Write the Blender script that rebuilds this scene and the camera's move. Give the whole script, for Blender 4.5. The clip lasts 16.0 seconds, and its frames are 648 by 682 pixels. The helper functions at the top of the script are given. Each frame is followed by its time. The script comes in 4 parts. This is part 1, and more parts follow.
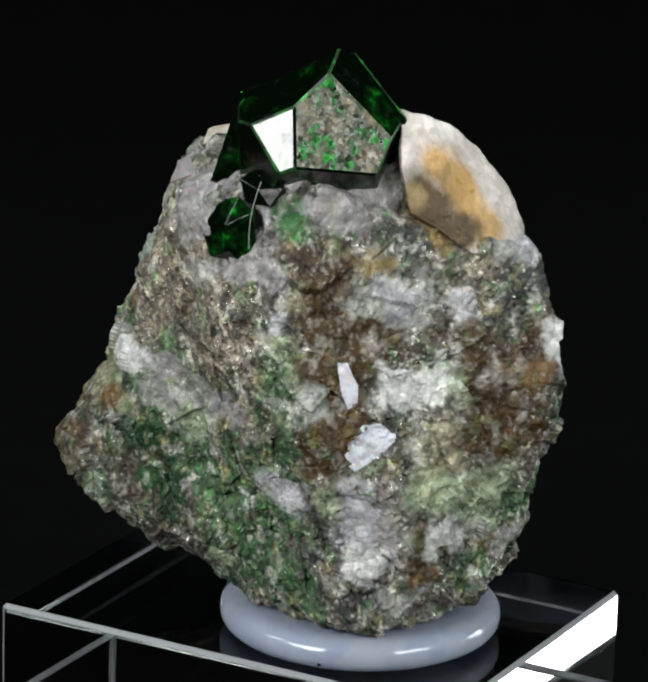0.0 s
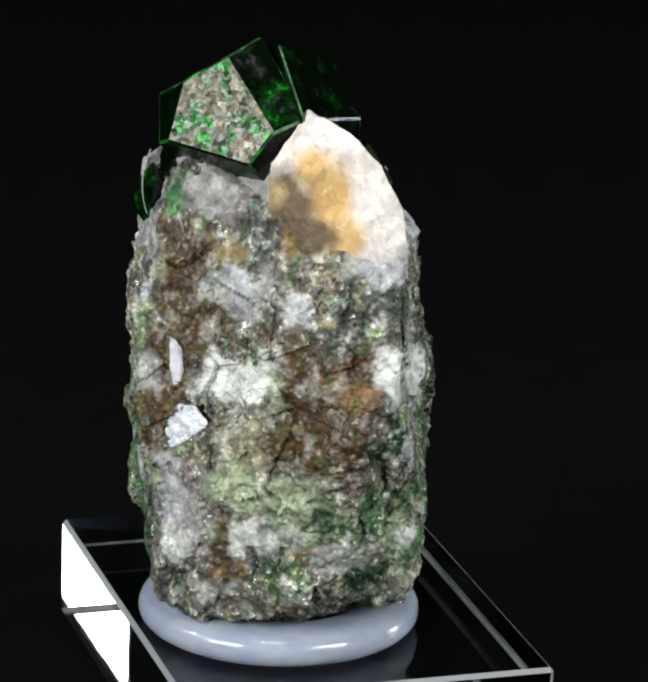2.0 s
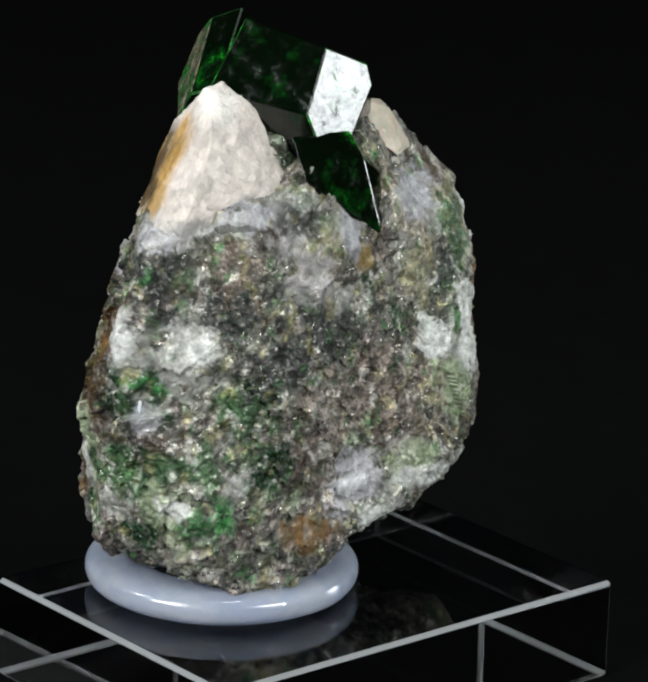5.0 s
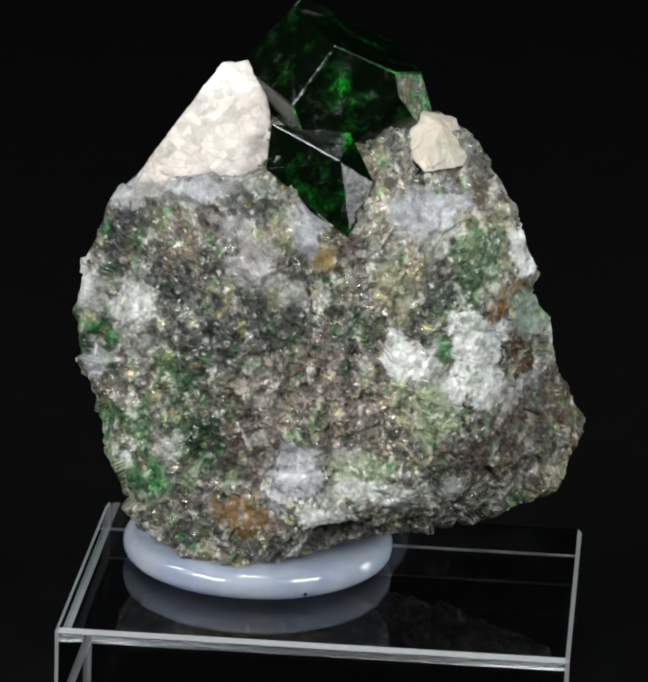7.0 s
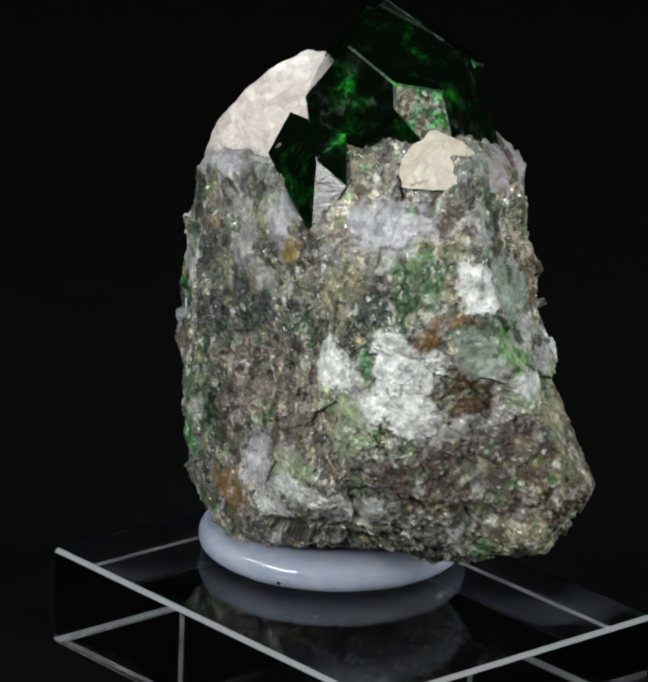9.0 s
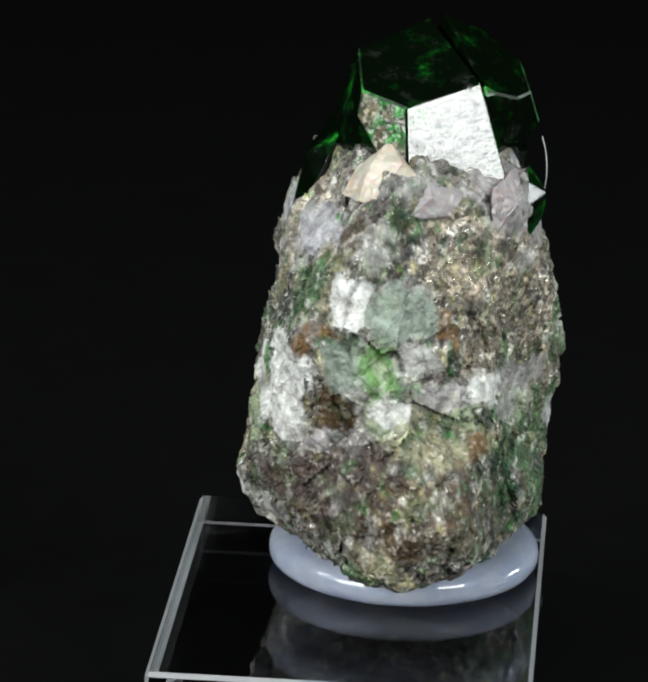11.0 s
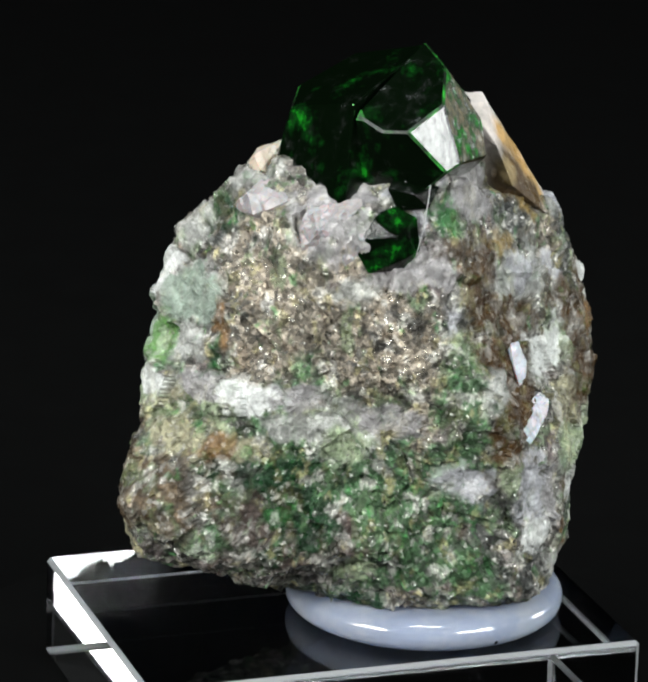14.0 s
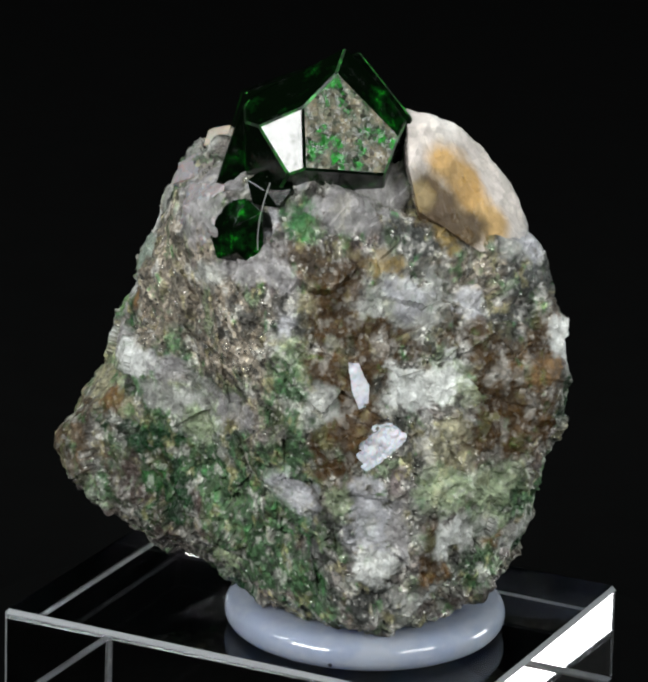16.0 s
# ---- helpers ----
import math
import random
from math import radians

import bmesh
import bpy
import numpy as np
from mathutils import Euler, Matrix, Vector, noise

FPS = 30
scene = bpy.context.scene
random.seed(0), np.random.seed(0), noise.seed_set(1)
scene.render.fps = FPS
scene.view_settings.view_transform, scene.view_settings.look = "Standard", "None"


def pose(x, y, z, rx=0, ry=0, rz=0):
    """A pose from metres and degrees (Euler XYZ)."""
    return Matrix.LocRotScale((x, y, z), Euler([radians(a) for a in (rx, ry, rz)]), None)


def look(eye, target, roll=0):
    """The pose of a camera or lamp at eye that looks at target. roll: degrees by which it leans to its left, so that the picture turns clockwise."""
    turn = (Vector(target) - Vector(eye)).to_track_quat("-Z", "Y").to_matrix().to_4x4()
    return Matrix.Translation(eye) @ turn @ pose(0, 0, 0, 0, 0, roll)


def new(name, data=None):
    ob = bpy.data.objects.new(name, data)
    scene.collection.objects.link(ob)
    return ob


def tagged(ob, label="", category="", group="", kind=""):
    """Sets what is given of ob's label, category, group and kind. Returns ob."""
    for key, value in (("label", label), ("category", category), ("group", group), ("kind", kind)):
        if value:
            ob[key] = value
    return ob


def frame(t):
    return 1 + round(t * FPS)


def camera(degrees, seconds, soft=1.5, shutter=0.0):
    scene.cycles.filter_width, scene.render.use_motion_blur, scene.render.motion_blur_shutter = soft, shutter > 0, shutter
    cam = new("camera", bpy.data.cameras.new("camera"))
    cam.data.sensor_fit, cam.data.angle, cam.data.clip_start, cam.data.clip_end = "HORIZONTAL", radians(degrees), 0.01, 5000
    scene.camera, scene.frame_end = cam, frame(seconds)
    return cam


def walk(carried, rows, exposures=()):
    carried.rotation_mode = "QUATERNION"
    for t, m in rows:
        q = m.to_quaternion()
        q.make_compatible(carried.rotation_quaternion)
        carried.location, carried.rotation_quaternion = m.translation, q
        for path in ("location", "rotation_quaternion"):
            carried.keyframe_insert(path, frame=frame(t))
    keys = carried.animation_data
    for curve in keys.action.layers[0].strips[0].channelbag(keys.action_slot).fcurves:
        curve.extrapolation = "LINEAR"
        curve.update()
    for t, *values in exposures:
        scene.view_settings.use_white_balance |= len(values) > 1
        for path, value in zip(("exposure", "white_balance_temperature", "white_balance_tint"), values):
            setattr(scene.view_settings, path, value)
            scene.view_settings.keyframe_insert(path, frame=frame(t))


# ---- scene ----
cam = camera(8.726, 16.0, soft=2.7)
STILL = pose(-0.000699, -0.285422, 0.092380, 72.0887, -1.6117, 0.5208)
# the camera's own exposure rises while the darker side of the stone is in view
walk(cam, [(0, STILL), (16, STILL)],
     [(0, -0.08), (0.5, 0.02), (1.0, 0.2), (1.6, 0.22), (2.5, 0.24), (3, 0.22), (3.6, 0.25), (4, 0.16), (4.5, 0.04), (5, 0.12), (7.3, 0.08), (8.2, -0.04), (10.4, 0.08), (11.0, 0.28), (11.6, 0.37), (12.5, 0.56), (13.8, 0.5), (14.1, 0.37), (14.35, 0.13), (16, -0.04)])

TURN = -22.3365          # degrees a second, clockwise from above
MM = 0.001

# ---- world and lamps ----
world = bpy.data.worlds.new("dark_studio")
scene.world = world
world.use_nodes = True
world.node_tree.nodes["Background"].inputs[0].default_value = (0.8, 0.9, 1.0, 1)
world.node_tree.nodes["Background"].inputs[1].default_value = 0.0005
scene.view_settings.exposure = 0.0


def area_lamp(name, azimuth, elevation, distance, width, height, watts, colour=(1, 1, 1)):
    """A flat LED panel round the turntable. azimuth: degrees to the right of the camera's side."""
    data = bpy.data.lights.new(name, "AREA")
    data.shape, data.size, data.size_y, data.energy, data.color = "RECTANGLE", width, height, watts, colour
    a, e = radians(azimuth - 90), radians(elevation)
    eye = Vector((math.cos(a) * math.cos(e), math.sin(a) * math.cos(e), math.sin(e))) * distance
    ob = new(name, data)
    ob.matrix_world = look(eye, (0, -0.004, 0.0))
    return ob


area_lamp("lamp_front_left", -44, 24, 0.36, 0.17, 0.11, 1.40, (0.97, 0.99, 0.97))
area_lamp("lamp_front_right", 44, 24, 0.36, 0.16, 0.11, 1.03, (0.95, 0.99, 0.97))
area_lamp("lamp_side_left", -80, 34, 0.36, 0.08, 0.09, 0.26, (0.91, 0.98, 1))
area_lamp("lamp_side_right", 105, 6, 0.36, 0.09, 0.09, 0.40, (0.93, 0.99, 1))
area_lamp("lamp_top", 0, 80, 0.4, 0.14, 0.10, 0.75, (0.93, 0.99, 1))


# ---- materials ----
def material(name):
    m = bpy.data.materials.new(name)
    m.use_nodes = True
    nt = m.node_tree
    return m, nt, nt.nodes["Principled BSDF"]


def node(nt, kind, **inputs):
    n = nt.nodes.new(kind)
    for k, v in inputs.items():
        n.inputs[k].default_value = v
    return n


def noise_node(nt, scale, detail=4, rough=0.6, coords=None):
    n = node(nt, "ShaderNodeTexNoise", Scale=scale, Detail=detail, Roughness=rough)
    c = coords or nt.nodes.new("ShaderNodeTexCoord").outputs["Object"]
    nt.links.new(c, n.inputs["Vector"])
    return n


def ramp(nt, src, stops):
    r = nt.nodes.new("ShaderNodeValToRGB")
    while len(r.color_ramp.elements) < len(stops):
        r.color_ramp.elements.new(0.5)
    for e, (p, c) in zip(r.color_ramp.elements, stops):
        e.position, e.color = p, (*c, 1) if len(c) == 3 else c
    nt.links.new(src, r.inputs[0])
    return r


def mix_rgb(nt, mode, fac, a, b):
    m = nt.nodes.new("ShaderNodeMix")
    m.data_type, m.blend_type = "RGBA", mode
    for sock, v in ((m.inputs[0], fac), (m.inputs[6], a), (m.inputs[7], b)):
        if hasattr(v, "is_output"):
            nt.links.new(v, sock)
        else:
            sock.default_value = v
    return m.outputs[2]


def black_material(name, value, rough):
    m, nt, b = material(name)
    n = noise_node(nt, 220)
    r = ramp(nt, n.outputs[0], [(0.3, (value * 0.7,) * 3), (0.7, (value * 1.3, value * 1.4, value * 1.35))])
    nt.links.new(r.outputs[0], b.inputs["Base Color"])
    b.inputs["Roughness"].default_value = rough
    b.inputs["Specular IOR Level"].default_value = 0.05
    return m


def acrylic_material():
    m, nt, b = material("clear_acrylic")
    b.inputs["Base Color"].default_value = (0.97, 0.98, 1.0, 1)
    b.inputs["Transmission Weight"].default_value = 1
    b.inputs["IOR"].default_value = 1.49
    n = noise_node(nt, 900, 3)
    r = ramp(nt, n.outputs[0], [(0.55, (0.0, 0.0, 0.0)), (0.8, (0.10, 0.10, 0.10))])
    nt.links.new(r.outputs[0], b.inputs["Roughness"])
    return m


def edge_material():
    """Polished but slightly frosted arris of the block."""
    m, nt, b = material("worn_acrylic_edge")
    b.inputs["Base Color"].default_value = (0.28, 0.29, 0.30, 1)
    b.inputs["Roughness"].default_value = 0.35
    b.inputs["Transmission Weight"].default_value = 0.35
    b.inputs["IOR"].default_value = 1.49
    n = noise_node(nt, 1500, 5)
    bump = node(nt, "ShaderNodeBump", Strength=0.5, Distance=0.0001)
    nt.links.new(n.outputs[0], bump.inputs["Height"])
    nt.links.new(bump.outputs[0], b.inputs["Normal"])
    return m


def ring_material():
    m, nt, b = material("milky_plastic")
    b.inputs["Base Color"].default_value = (0.66, 0.72, 0.86, 1)
    b.inputs["Subsurface Weight"].default_value = 0.8
    b.inputs["Subsurface Radius"].default_value = (0.8, 0.9, 1.0)
    b.inputs["Subsurface Scale"].default_value = 0.002
    b.inputs["Roughness"].default_value = 0.07
    b.inputs["Specular IOR Level"].default_value = 0.6
    b.inputs["Transmission Weight"].default_value = 0.45
    n = noise_node(nt, 350, 3)
    r = ramp(nt, n.outputs[0], [(0.4, (0.39, 0.44, 0.57)), (0.62, (0.49, 0.53, 0.62))])
    nt.links.new(r.outputs[0], b.inputs["Base Color"])
    return m


def glitter_normal(nt, colour, amount, base=None, where=None):
    """Tilts the normal grain by grain, so that single mica flakes catch a lamp."""
    sub = nt.nodes.new("ShaderNodeVectorMath")
    sub.operation = "SUBTRACT"
    sub.inputs[1].default_value = (0.5, 0.5, 0.5)
    nt.links.new(colour, sub.inputs[0])
    mul = nt.nodes.new("ShaderNodeVectorMath")
    mul.operation = "SCALE"
    mul.inputs["Scale"].default_value = amount
    if where:
        nt.links.new(where, mul.inputs["Scale"])
    nt.links.new(sub.outputs[0], mul.inputs[0])
    add = nt.nodes.new("ShaderNodeVectorMath")
    add.operation = "ADD"
    nt.links.new(base or nt.nodes.new("ShaderNodeNewGeometry").outputs["Normal"], add.inputs[0])
    nt.links.new(mul.outputs[0], add.inputs[1])
    nrm = nt.nodes.new("ShaderNodeVectorMath")
    nrm.operation = "NORMALIZE"
    nt.links.new(add.outputs[0], nrm.inputs[0])
    return nrm.outputs[0]


def stone_material(name, grain_size, contrast, gloss, layer="mineral", tilt=0.9, sheen=0.5, mica=0.0):
    """Mineral patches from the mesh, broken up into grains of two sizes, with glittering faces."""
    m, nt, b = material(name)
    col = nt.nodes.new("ShaderNodeVertexColor")
    col.layer_name = layer
    tc = nt.nodes.new("ShaderNodeTexCoord").outputs["Object"]
    warp = noise_node(nt, 900, 3, 0.6, tc)
    wv = nt.nodes.new("ShaderNodeVectorMath")
    wv.operation = "MULTIPLY_ADD"
    wv.inputs[1].default_value = (0.0006, 0.0006, 0.0006)
    nt.links.new(warp.outputs["Color"], wv.inputs[0])
    nt.links.new(tc, wv.inputs[2])
    fine = node(nt, "ShaderNodeTexVoronoi", Scale=1 / grain_size)
    big = node(nt, "ShaderNodeTexVoronoi", Scale=0.37 / grain_size)
    for v in (fine, big):
        nt.links.new(wv.outputs[0], v.inputs["Vector"])
    lo, hi = 1 - 0.8 * contrast, 1 + 1.0 * contrast
    t1 = ramp(nt, fine.outputs["Color"], [(0.05, (lo,) * 3), (0.6, (1, 1, 1)), (0.95, (hi, hi, hi * 0.97))])
    c1 = mix_rgb(nt, "MULTIPLY", col.outputs["Alpha"], col.outputs[0], t1.outputs[0])
    lo, hi = 1 - 0.75 * contrast, 1 + 0.9 * contrast
    t2 = ramp(nt, big.outputs["Color"], [(0.1, (lo, lo * 1.02, lo)), (0.55, (1, 1, 1)), (0.9, (hi, hi, hi))])
    c2 = mix_rgb(nt, "MULTIPLY", col.outputs["Alpha"], c1, t2.outputs[0])
    n2 = noise_node(nt, 1400, 6, 0.75, tc)
    t3 = ramp(nt, n2.outputs[0], [(0.3, (0.55, 0.54, 0.52)), (0.7, (1.4, 1.4, 1.4))])
    c3 = mix_rgb(nt, "MULTIPLY", min(1.0, contrast), c2, t3.outputs[0])
    flake = mix_rgb(nt, "MIX", 0.52, c3, (0.72, 0.71, 0.67, 1))
    bright = mix_rgb(nt, "MIX", 0.0, c3, flake)
    nt.links.new(bright, b.inputs["Base Color"])
    sep = nt.nodes.new("ShaderNodeSeparateColor")
    nt.links.new(fine.outputs["Color"], sep.inputs[0])
    flakes = ramp(nt, sep.outputs[1], [(0.85, (0, 0, 0)), (0.89, (mica,) * 3)])
    flake_amount = mix_rgb(nt, "MULTIPLY", 1.0, flakes.outputs[0], col.outputs["Alpha"])
    nt.links.new(flake_amount, b.inputs["Metallic"])
    nt.links.new(flake_amount, bright.node.inputs[0])
    rr = ramp(nt, sep.outputs[1], [(0.3, (0.7,) * 3), (0.84, (gloss,) * 3)])
    wet = mix_rgb(nt, "MIX", col.outputs["Alpha"], (0.24, 0.24, 0.24, 1), rr.outputs[0])
    nt.links.new(wet, b.inputs["Roughness"])
    b.inputs["Specular IOR Level"].default_value = sheen
    b2 = node(nt, "ShaderNodeBump", Strength=0.6, Distance=0.0003)
    nt.links.new(n2.outputs[0], b2.inputs["Height"])
    nt.links.new(glitter_normal(nt, fine.outputs["Color"], tilt, b2.outputs[0], col.outputs["Alpha"] if mica else None), b.inputs["Normal"])
    return m


def garnet_material(name, shine, green):
    """Nearly black clear green crystal, with bright green and grey veils inside."""
    m, nt, b = material(name)
    n = noise_node(nt, 330, 6, 0.7)
    r = ramp(nt, n.outputs[0], [(0.52 - green, (0.001, 0.003, 0.001)), (0.6 - green, (0.002, 0.02, 0.003)), (0.67 - green, (0.006, 0.14, 0.008)), (0.76 - green, (0.02, 0.34, 0.025))])
    nt.links.new(r.outputs[0], b.inputs["Base Color"])
    b.inputs["IOR"].default_value = 1.65
    b.inputs["Specular IOR Level"].default_value = shine
    n4 = noise_node(nt, 700, 6, 0.7)
    r2 = ramp(nt, n4.outputs[0], [(0.42, (0.06,) * 3), (0.55, (0.13,) * 3), (0.68, (0.34,) * 3)])
    nt.links.new(r2.outputs[0], b.inputs["Roughness"])
    b.inputs["Transmission Weight"].default_value = 0.2
    bump = node(nt, "ShaderNodeBump", Strength=0.16, Distance=0.0003)
    nt.links.new(n4.outputs[0], bump.inputs["Height"])
    nt.links.new(bump.outputs[0], b.inputs["Normal"])
    return m


def green_edge_material():
    """Chipped, mottled crystal edges; the light coming through green is put into the colour."""
    m, nt, b = material("chipped_glow_edge")
    n = noise_node(nt, 420, 5, 0.75)
    r = ramp(nt, n.outputs[0], [(0.46, (0.002, 0.006, 0.002)), (0.55, (0.008, 0.10, 0.010)), (0.62, (0.03, 0.36, 0.035)), (0.70, (0.30, 0.33, 0.28))])
    nt.links.new(r.outputs[0], b.inputs["Base Color"])
    b.inputs["Roughness"].default_value = 0.42
    bump = node(nt, "ShaderNodeBump", Strength=0.6, Distance=0.0002)
    nt.links.new(n.outputs[0], bump.inputs["Height"])
    nt.links.new(bump.outputs[0], b.inputs["Normal"])
    return m


def etched_material():
    """A pitted crystal face, speckled tan, grey and bright green."""
    m, nt, b = material("etched_garnet_face")
    tc = nt.nodes.new("ShaderNodeTexCoord").outputs["Object"]
    n = noise_node(nt, 420, 5, 0.7, tc)
    c = ramp(nt, n.outputs[0], [(0.37, (0.005, 0.02, 0.008)), (0.43, (0.015, 0.20, 0.02)), (0.48, (0.04, 0.06, 0.035)),
                                (0.54, (0.12, 0.12, 0.085)), (0.61, (0.17, 0.14, 0.085)), (0.70, (0.36, 0.36, 0.34))])
    v = node(nt, "ShaderNodeTexVoronoi", Scale=3300.0)
    nt.links.new(tc, v.inputs["Vector"])
    t = ramp(nt, v.outputs["Color"], [(0.1, (0.25,) * 3), (0.6, (1, 1, 1)), (0.95, (1.9,) * 3)])
    nt.links.new(mix_rgb(nt, "MULTIPLY", 1.0, c.outputs[0], t.outputs[0]), b.inputs["Base Color"])
    b.inputs["Roughness"].default_value = 0.25
    b2 = node(nt, "ShaderNodeBump", Strength=0.8, Distance=0.0004)
    nt.links.new(n.outputs[0], b2.inputs["Height"])
    nt.links.new(glitter_normal(nt, v.outputs["Color"], 0.7, b2.outputs[0]), b.inputs["Normal"])
    return m


def quartz_material(name, colour, amount):
    m, nt, b = material(name)
    n = noise_node(nt, 500, 5, 0.65)
    lo = tuple(c * 0.7 for c in colour)
    r = ramp(nt, n.outputs[0], [(0.35, lo), (0.65, colour)])
    nt.links.new(r.outputs[0], b.inputs["Base Color"])
    b.inputs["Transmission Weight"].default_value = amount
    b.inputs["IOR"].default_value = 1.54
    b.inputs["Roughness"].default_value = 0.38
    b.inputs["Subsurface Weight"].default_value = 0.3
    b.inputs["Subsurface Scale"].default_value = 0.001
    bump = node(nt, "ShaderNodeBump", Strength=0.35, Distance=0.0003)
    nt.links.new(n.outputs[0], bump.inputs["Height"])
    nt.links.new(bump.outputs[0], b.inputs["Normal"])
    return m


def fibre_material():
    m, nt, b = material("pale_fibre")
    b.inputs["Base Color"].default_value = (0.3, 0.3, 0.3, 1)
    b.inputs["Roughness"].default_value = 0.5
    return m


BLACK_CLOTH = black_material("black_cloth", 0.0007, 1.0)
BLACK_PLATE = black_material("black_plate", 0.0009, 0.9)
ACRYLIC, EDGE, RING = acrylic_material(), edge_material(), ring_material()
STONE = stone_material("schist_matrix", 0.00029, 0.8, 0.22, tilt=1.0, sheen=0.24, mica=0.75)
CALCITE = stone_material("cream_calcite", 0.0006, 0.2, 0.26, tilt=0.22, sheen=0.45)
GARNET, DULL_GARNET, BRIGHT_GARNET = garnet_material("green_garnet", 0.42, -0.02), garnet_material("dull_garnet", 0.36, 0.01), garnet_material("bright_garnet", 0.14, 0.08)
ETCHED, GREEN_EDGE, FIBRE = etched_material(), green_edge_material(), fibre_material()
CLEAR_QUARTZ = quartz_material("grey_quartz", (0.30, 0.275, 0.28), 0.1)
HONEY_QUARTZ = quartz_material("honey_quartz", (0.60, 0.53, 0.44), 0.2)
FLAKE = quartz_material("white_flake", (0.62, 0.62, 0.68), 0.0)


# ---- helpers for meshes ----
def mesh_of(name, bm, mat, smooth=False):
    me = bpy.data.meshes.new(name)
    bm.to_mesh(me)
    bm.free()
    me.materials.append(mat)
    if smooth:
        me.polygons.foreach_set("use_smooth", [True] * len(me.polygons))
    return me


def part(name, bm, mat, parent, label="", smooth=False):
    """One mesh under a thing; its vertices are given in the turntable's space."""
    bmesh.ops.translate(bm, verts=bm.verts, vec=-parent.matrix_basis.translation)
    ob = new(name, mesh_of(name, bm, mat, smooth))
    ob.parent = parent
    return tagged(ob, label)


def thing(name, x, y, z, label, category):
    ob = new(name)
    ob.empty_display_size = 0.01
    ob.matrix_basis = Matrix.Translation(Vector((x, y, z)) * MM)
    return tagged(ob, label, category)


def normal(azimuth, elevation):
    a, e = radians(azimuth), radians(elevation)
    return np.array((math.cos(a) * math.cos(e), math.sin(a) * math.cos(e), math.sin(e)))


# ---- setting ----
def box(bm, x0, x1, y0, y1, z0, z1):
    r = bmesh.ops.create_cube(bm, size=1)
    bmesh.ops.transform(bm, verts=r["verts"], matrix=Matrix.Translation(((x0 + x1) / 2, (y0 + y1) / 2, (z0 + z1) / 2)) @ Matrix.Diagonal((x1 - x0, y1 - y0, z1 - z0, 1)))


def slab(name, x0, x1, y0, y1, z0, z1, label):
    bm = bmesh.new()
    box(bm, x0, x1, y0, y1, z0, z1)
    ob = new(name, mesh_of(name, bm, BLACK_CLOTH))
    return tagged(ob, label, "backdrop", kind="structure")


FLOOR_Z = -0.0323
slab("floor", -0.7, 0.7, -0.7, 0.7, FLOOR_Z - 0.02, FLOOR_Z, "matt black cloth covering the studio table")
slab("wall_north", -0.7, 0.7, 0.7, 0.72, FLOOR_Z, 0.9, "plain black cloth backdrop behind the turntable")
slab("wall_south", -0.7, 0.7, -0.72, -0.7, FLOOR_Z, 0.9, "plain black wall of the dark studio")
slab("wall_east", 0.7, 0.72, -0.7, 0.7, FLOOR_Z, 0.9, "plain black wall of the dark studio")
slab("wall_west", -0.72, -0.7, -0.7, 0.7, FLOOR_Z, 0.9, "plain black wall of the dark studio")
slab("ceiling", -0.72, 0.72, -0.72, 0.72, 0.9, 0.92, "plain black ceiling of the dark studio")

TOP, THICK = -18.45, 7.5      # the block's top and thickness


def build_turntable():
    t = thing("turntable", 0, 0, FLOOR_Z / MM, "low round black turntable on the black table", "turntable")
    bm = bmesh.new()
    z0, z1 = FLOOR_Z, (TOP - THICK) * MM - 0.0001
    bmesh.ops.create_cone(bm, cap_ends=True, segments=96, radius1=0.031, radius2=0.031, depth=z1 - z0)
    bmesh.ops.translate(bm, verts=bm.verts, vec=(0, 0, (z0 + z1) / 2))
    bmesh.ops.bevel(bm, geom=[e for e in bm.edges if abs(e.verts[0].co.z - e.verts[1].co.z) < 1e-6], offset=0.0008, segments=2, affect="EDGES")
    part("platter", bm, BLACK_PLATE, t)
    rim = bmesh.new()
    bmesh.ops.create_cone(rim, cap_ends=False, segments=96, radius1=0.0316, radius2=0.0316, depth=(z1 - z0) * 0.5)
    walls = rim.faces[:]
    bmesh.ops.solidify(rim, geom=walls, thickness=0.0006)
    bmesh.ops.translate(rim, verts=rim.verts, vec=(0, 0, z0 + (z1 - z0) * 0.25 + 0.0002))
    part("rim", rim, BLACK_PLATE, t)
    return t


def build_block():
    x, y, ang, lx, ly = -0.93, -1.94, -28.3, 36.0, 26.4
    t = thing("display_block", x, y, TOP - THICK, "clear polished acrylic display block with worn bright edges", "display stand")
    m = Matrix.Translation(Vector((x, y, TOP - THICK / 2)) * MM) @ Matrix.Rotation(radians(ang), 4, "Z")
    bm = bmesh.new()
    bmesh.ops.create_cube(bm, size=1)
    bmesh.ops.transform(bm, verts=bm.verts, matrix=Matrix.Diagonal((lx * MM, ly * MM, THICK * MM, 1)))
    bmesh.ops.bevel(bm, geom=bm.edges[:], offset=0.0003, segments=1, affect="EDGES")
    bmesh.ops.transform(bm, verts=bm.verts, matrix=m)
    ob = part("block", bm, ACRYLIC, t)
    ob.data.materials.append(EDGE)
    for p in ob.data.polygons:
        if p.area < 40e-6:
            p.material_index = 1
    return t


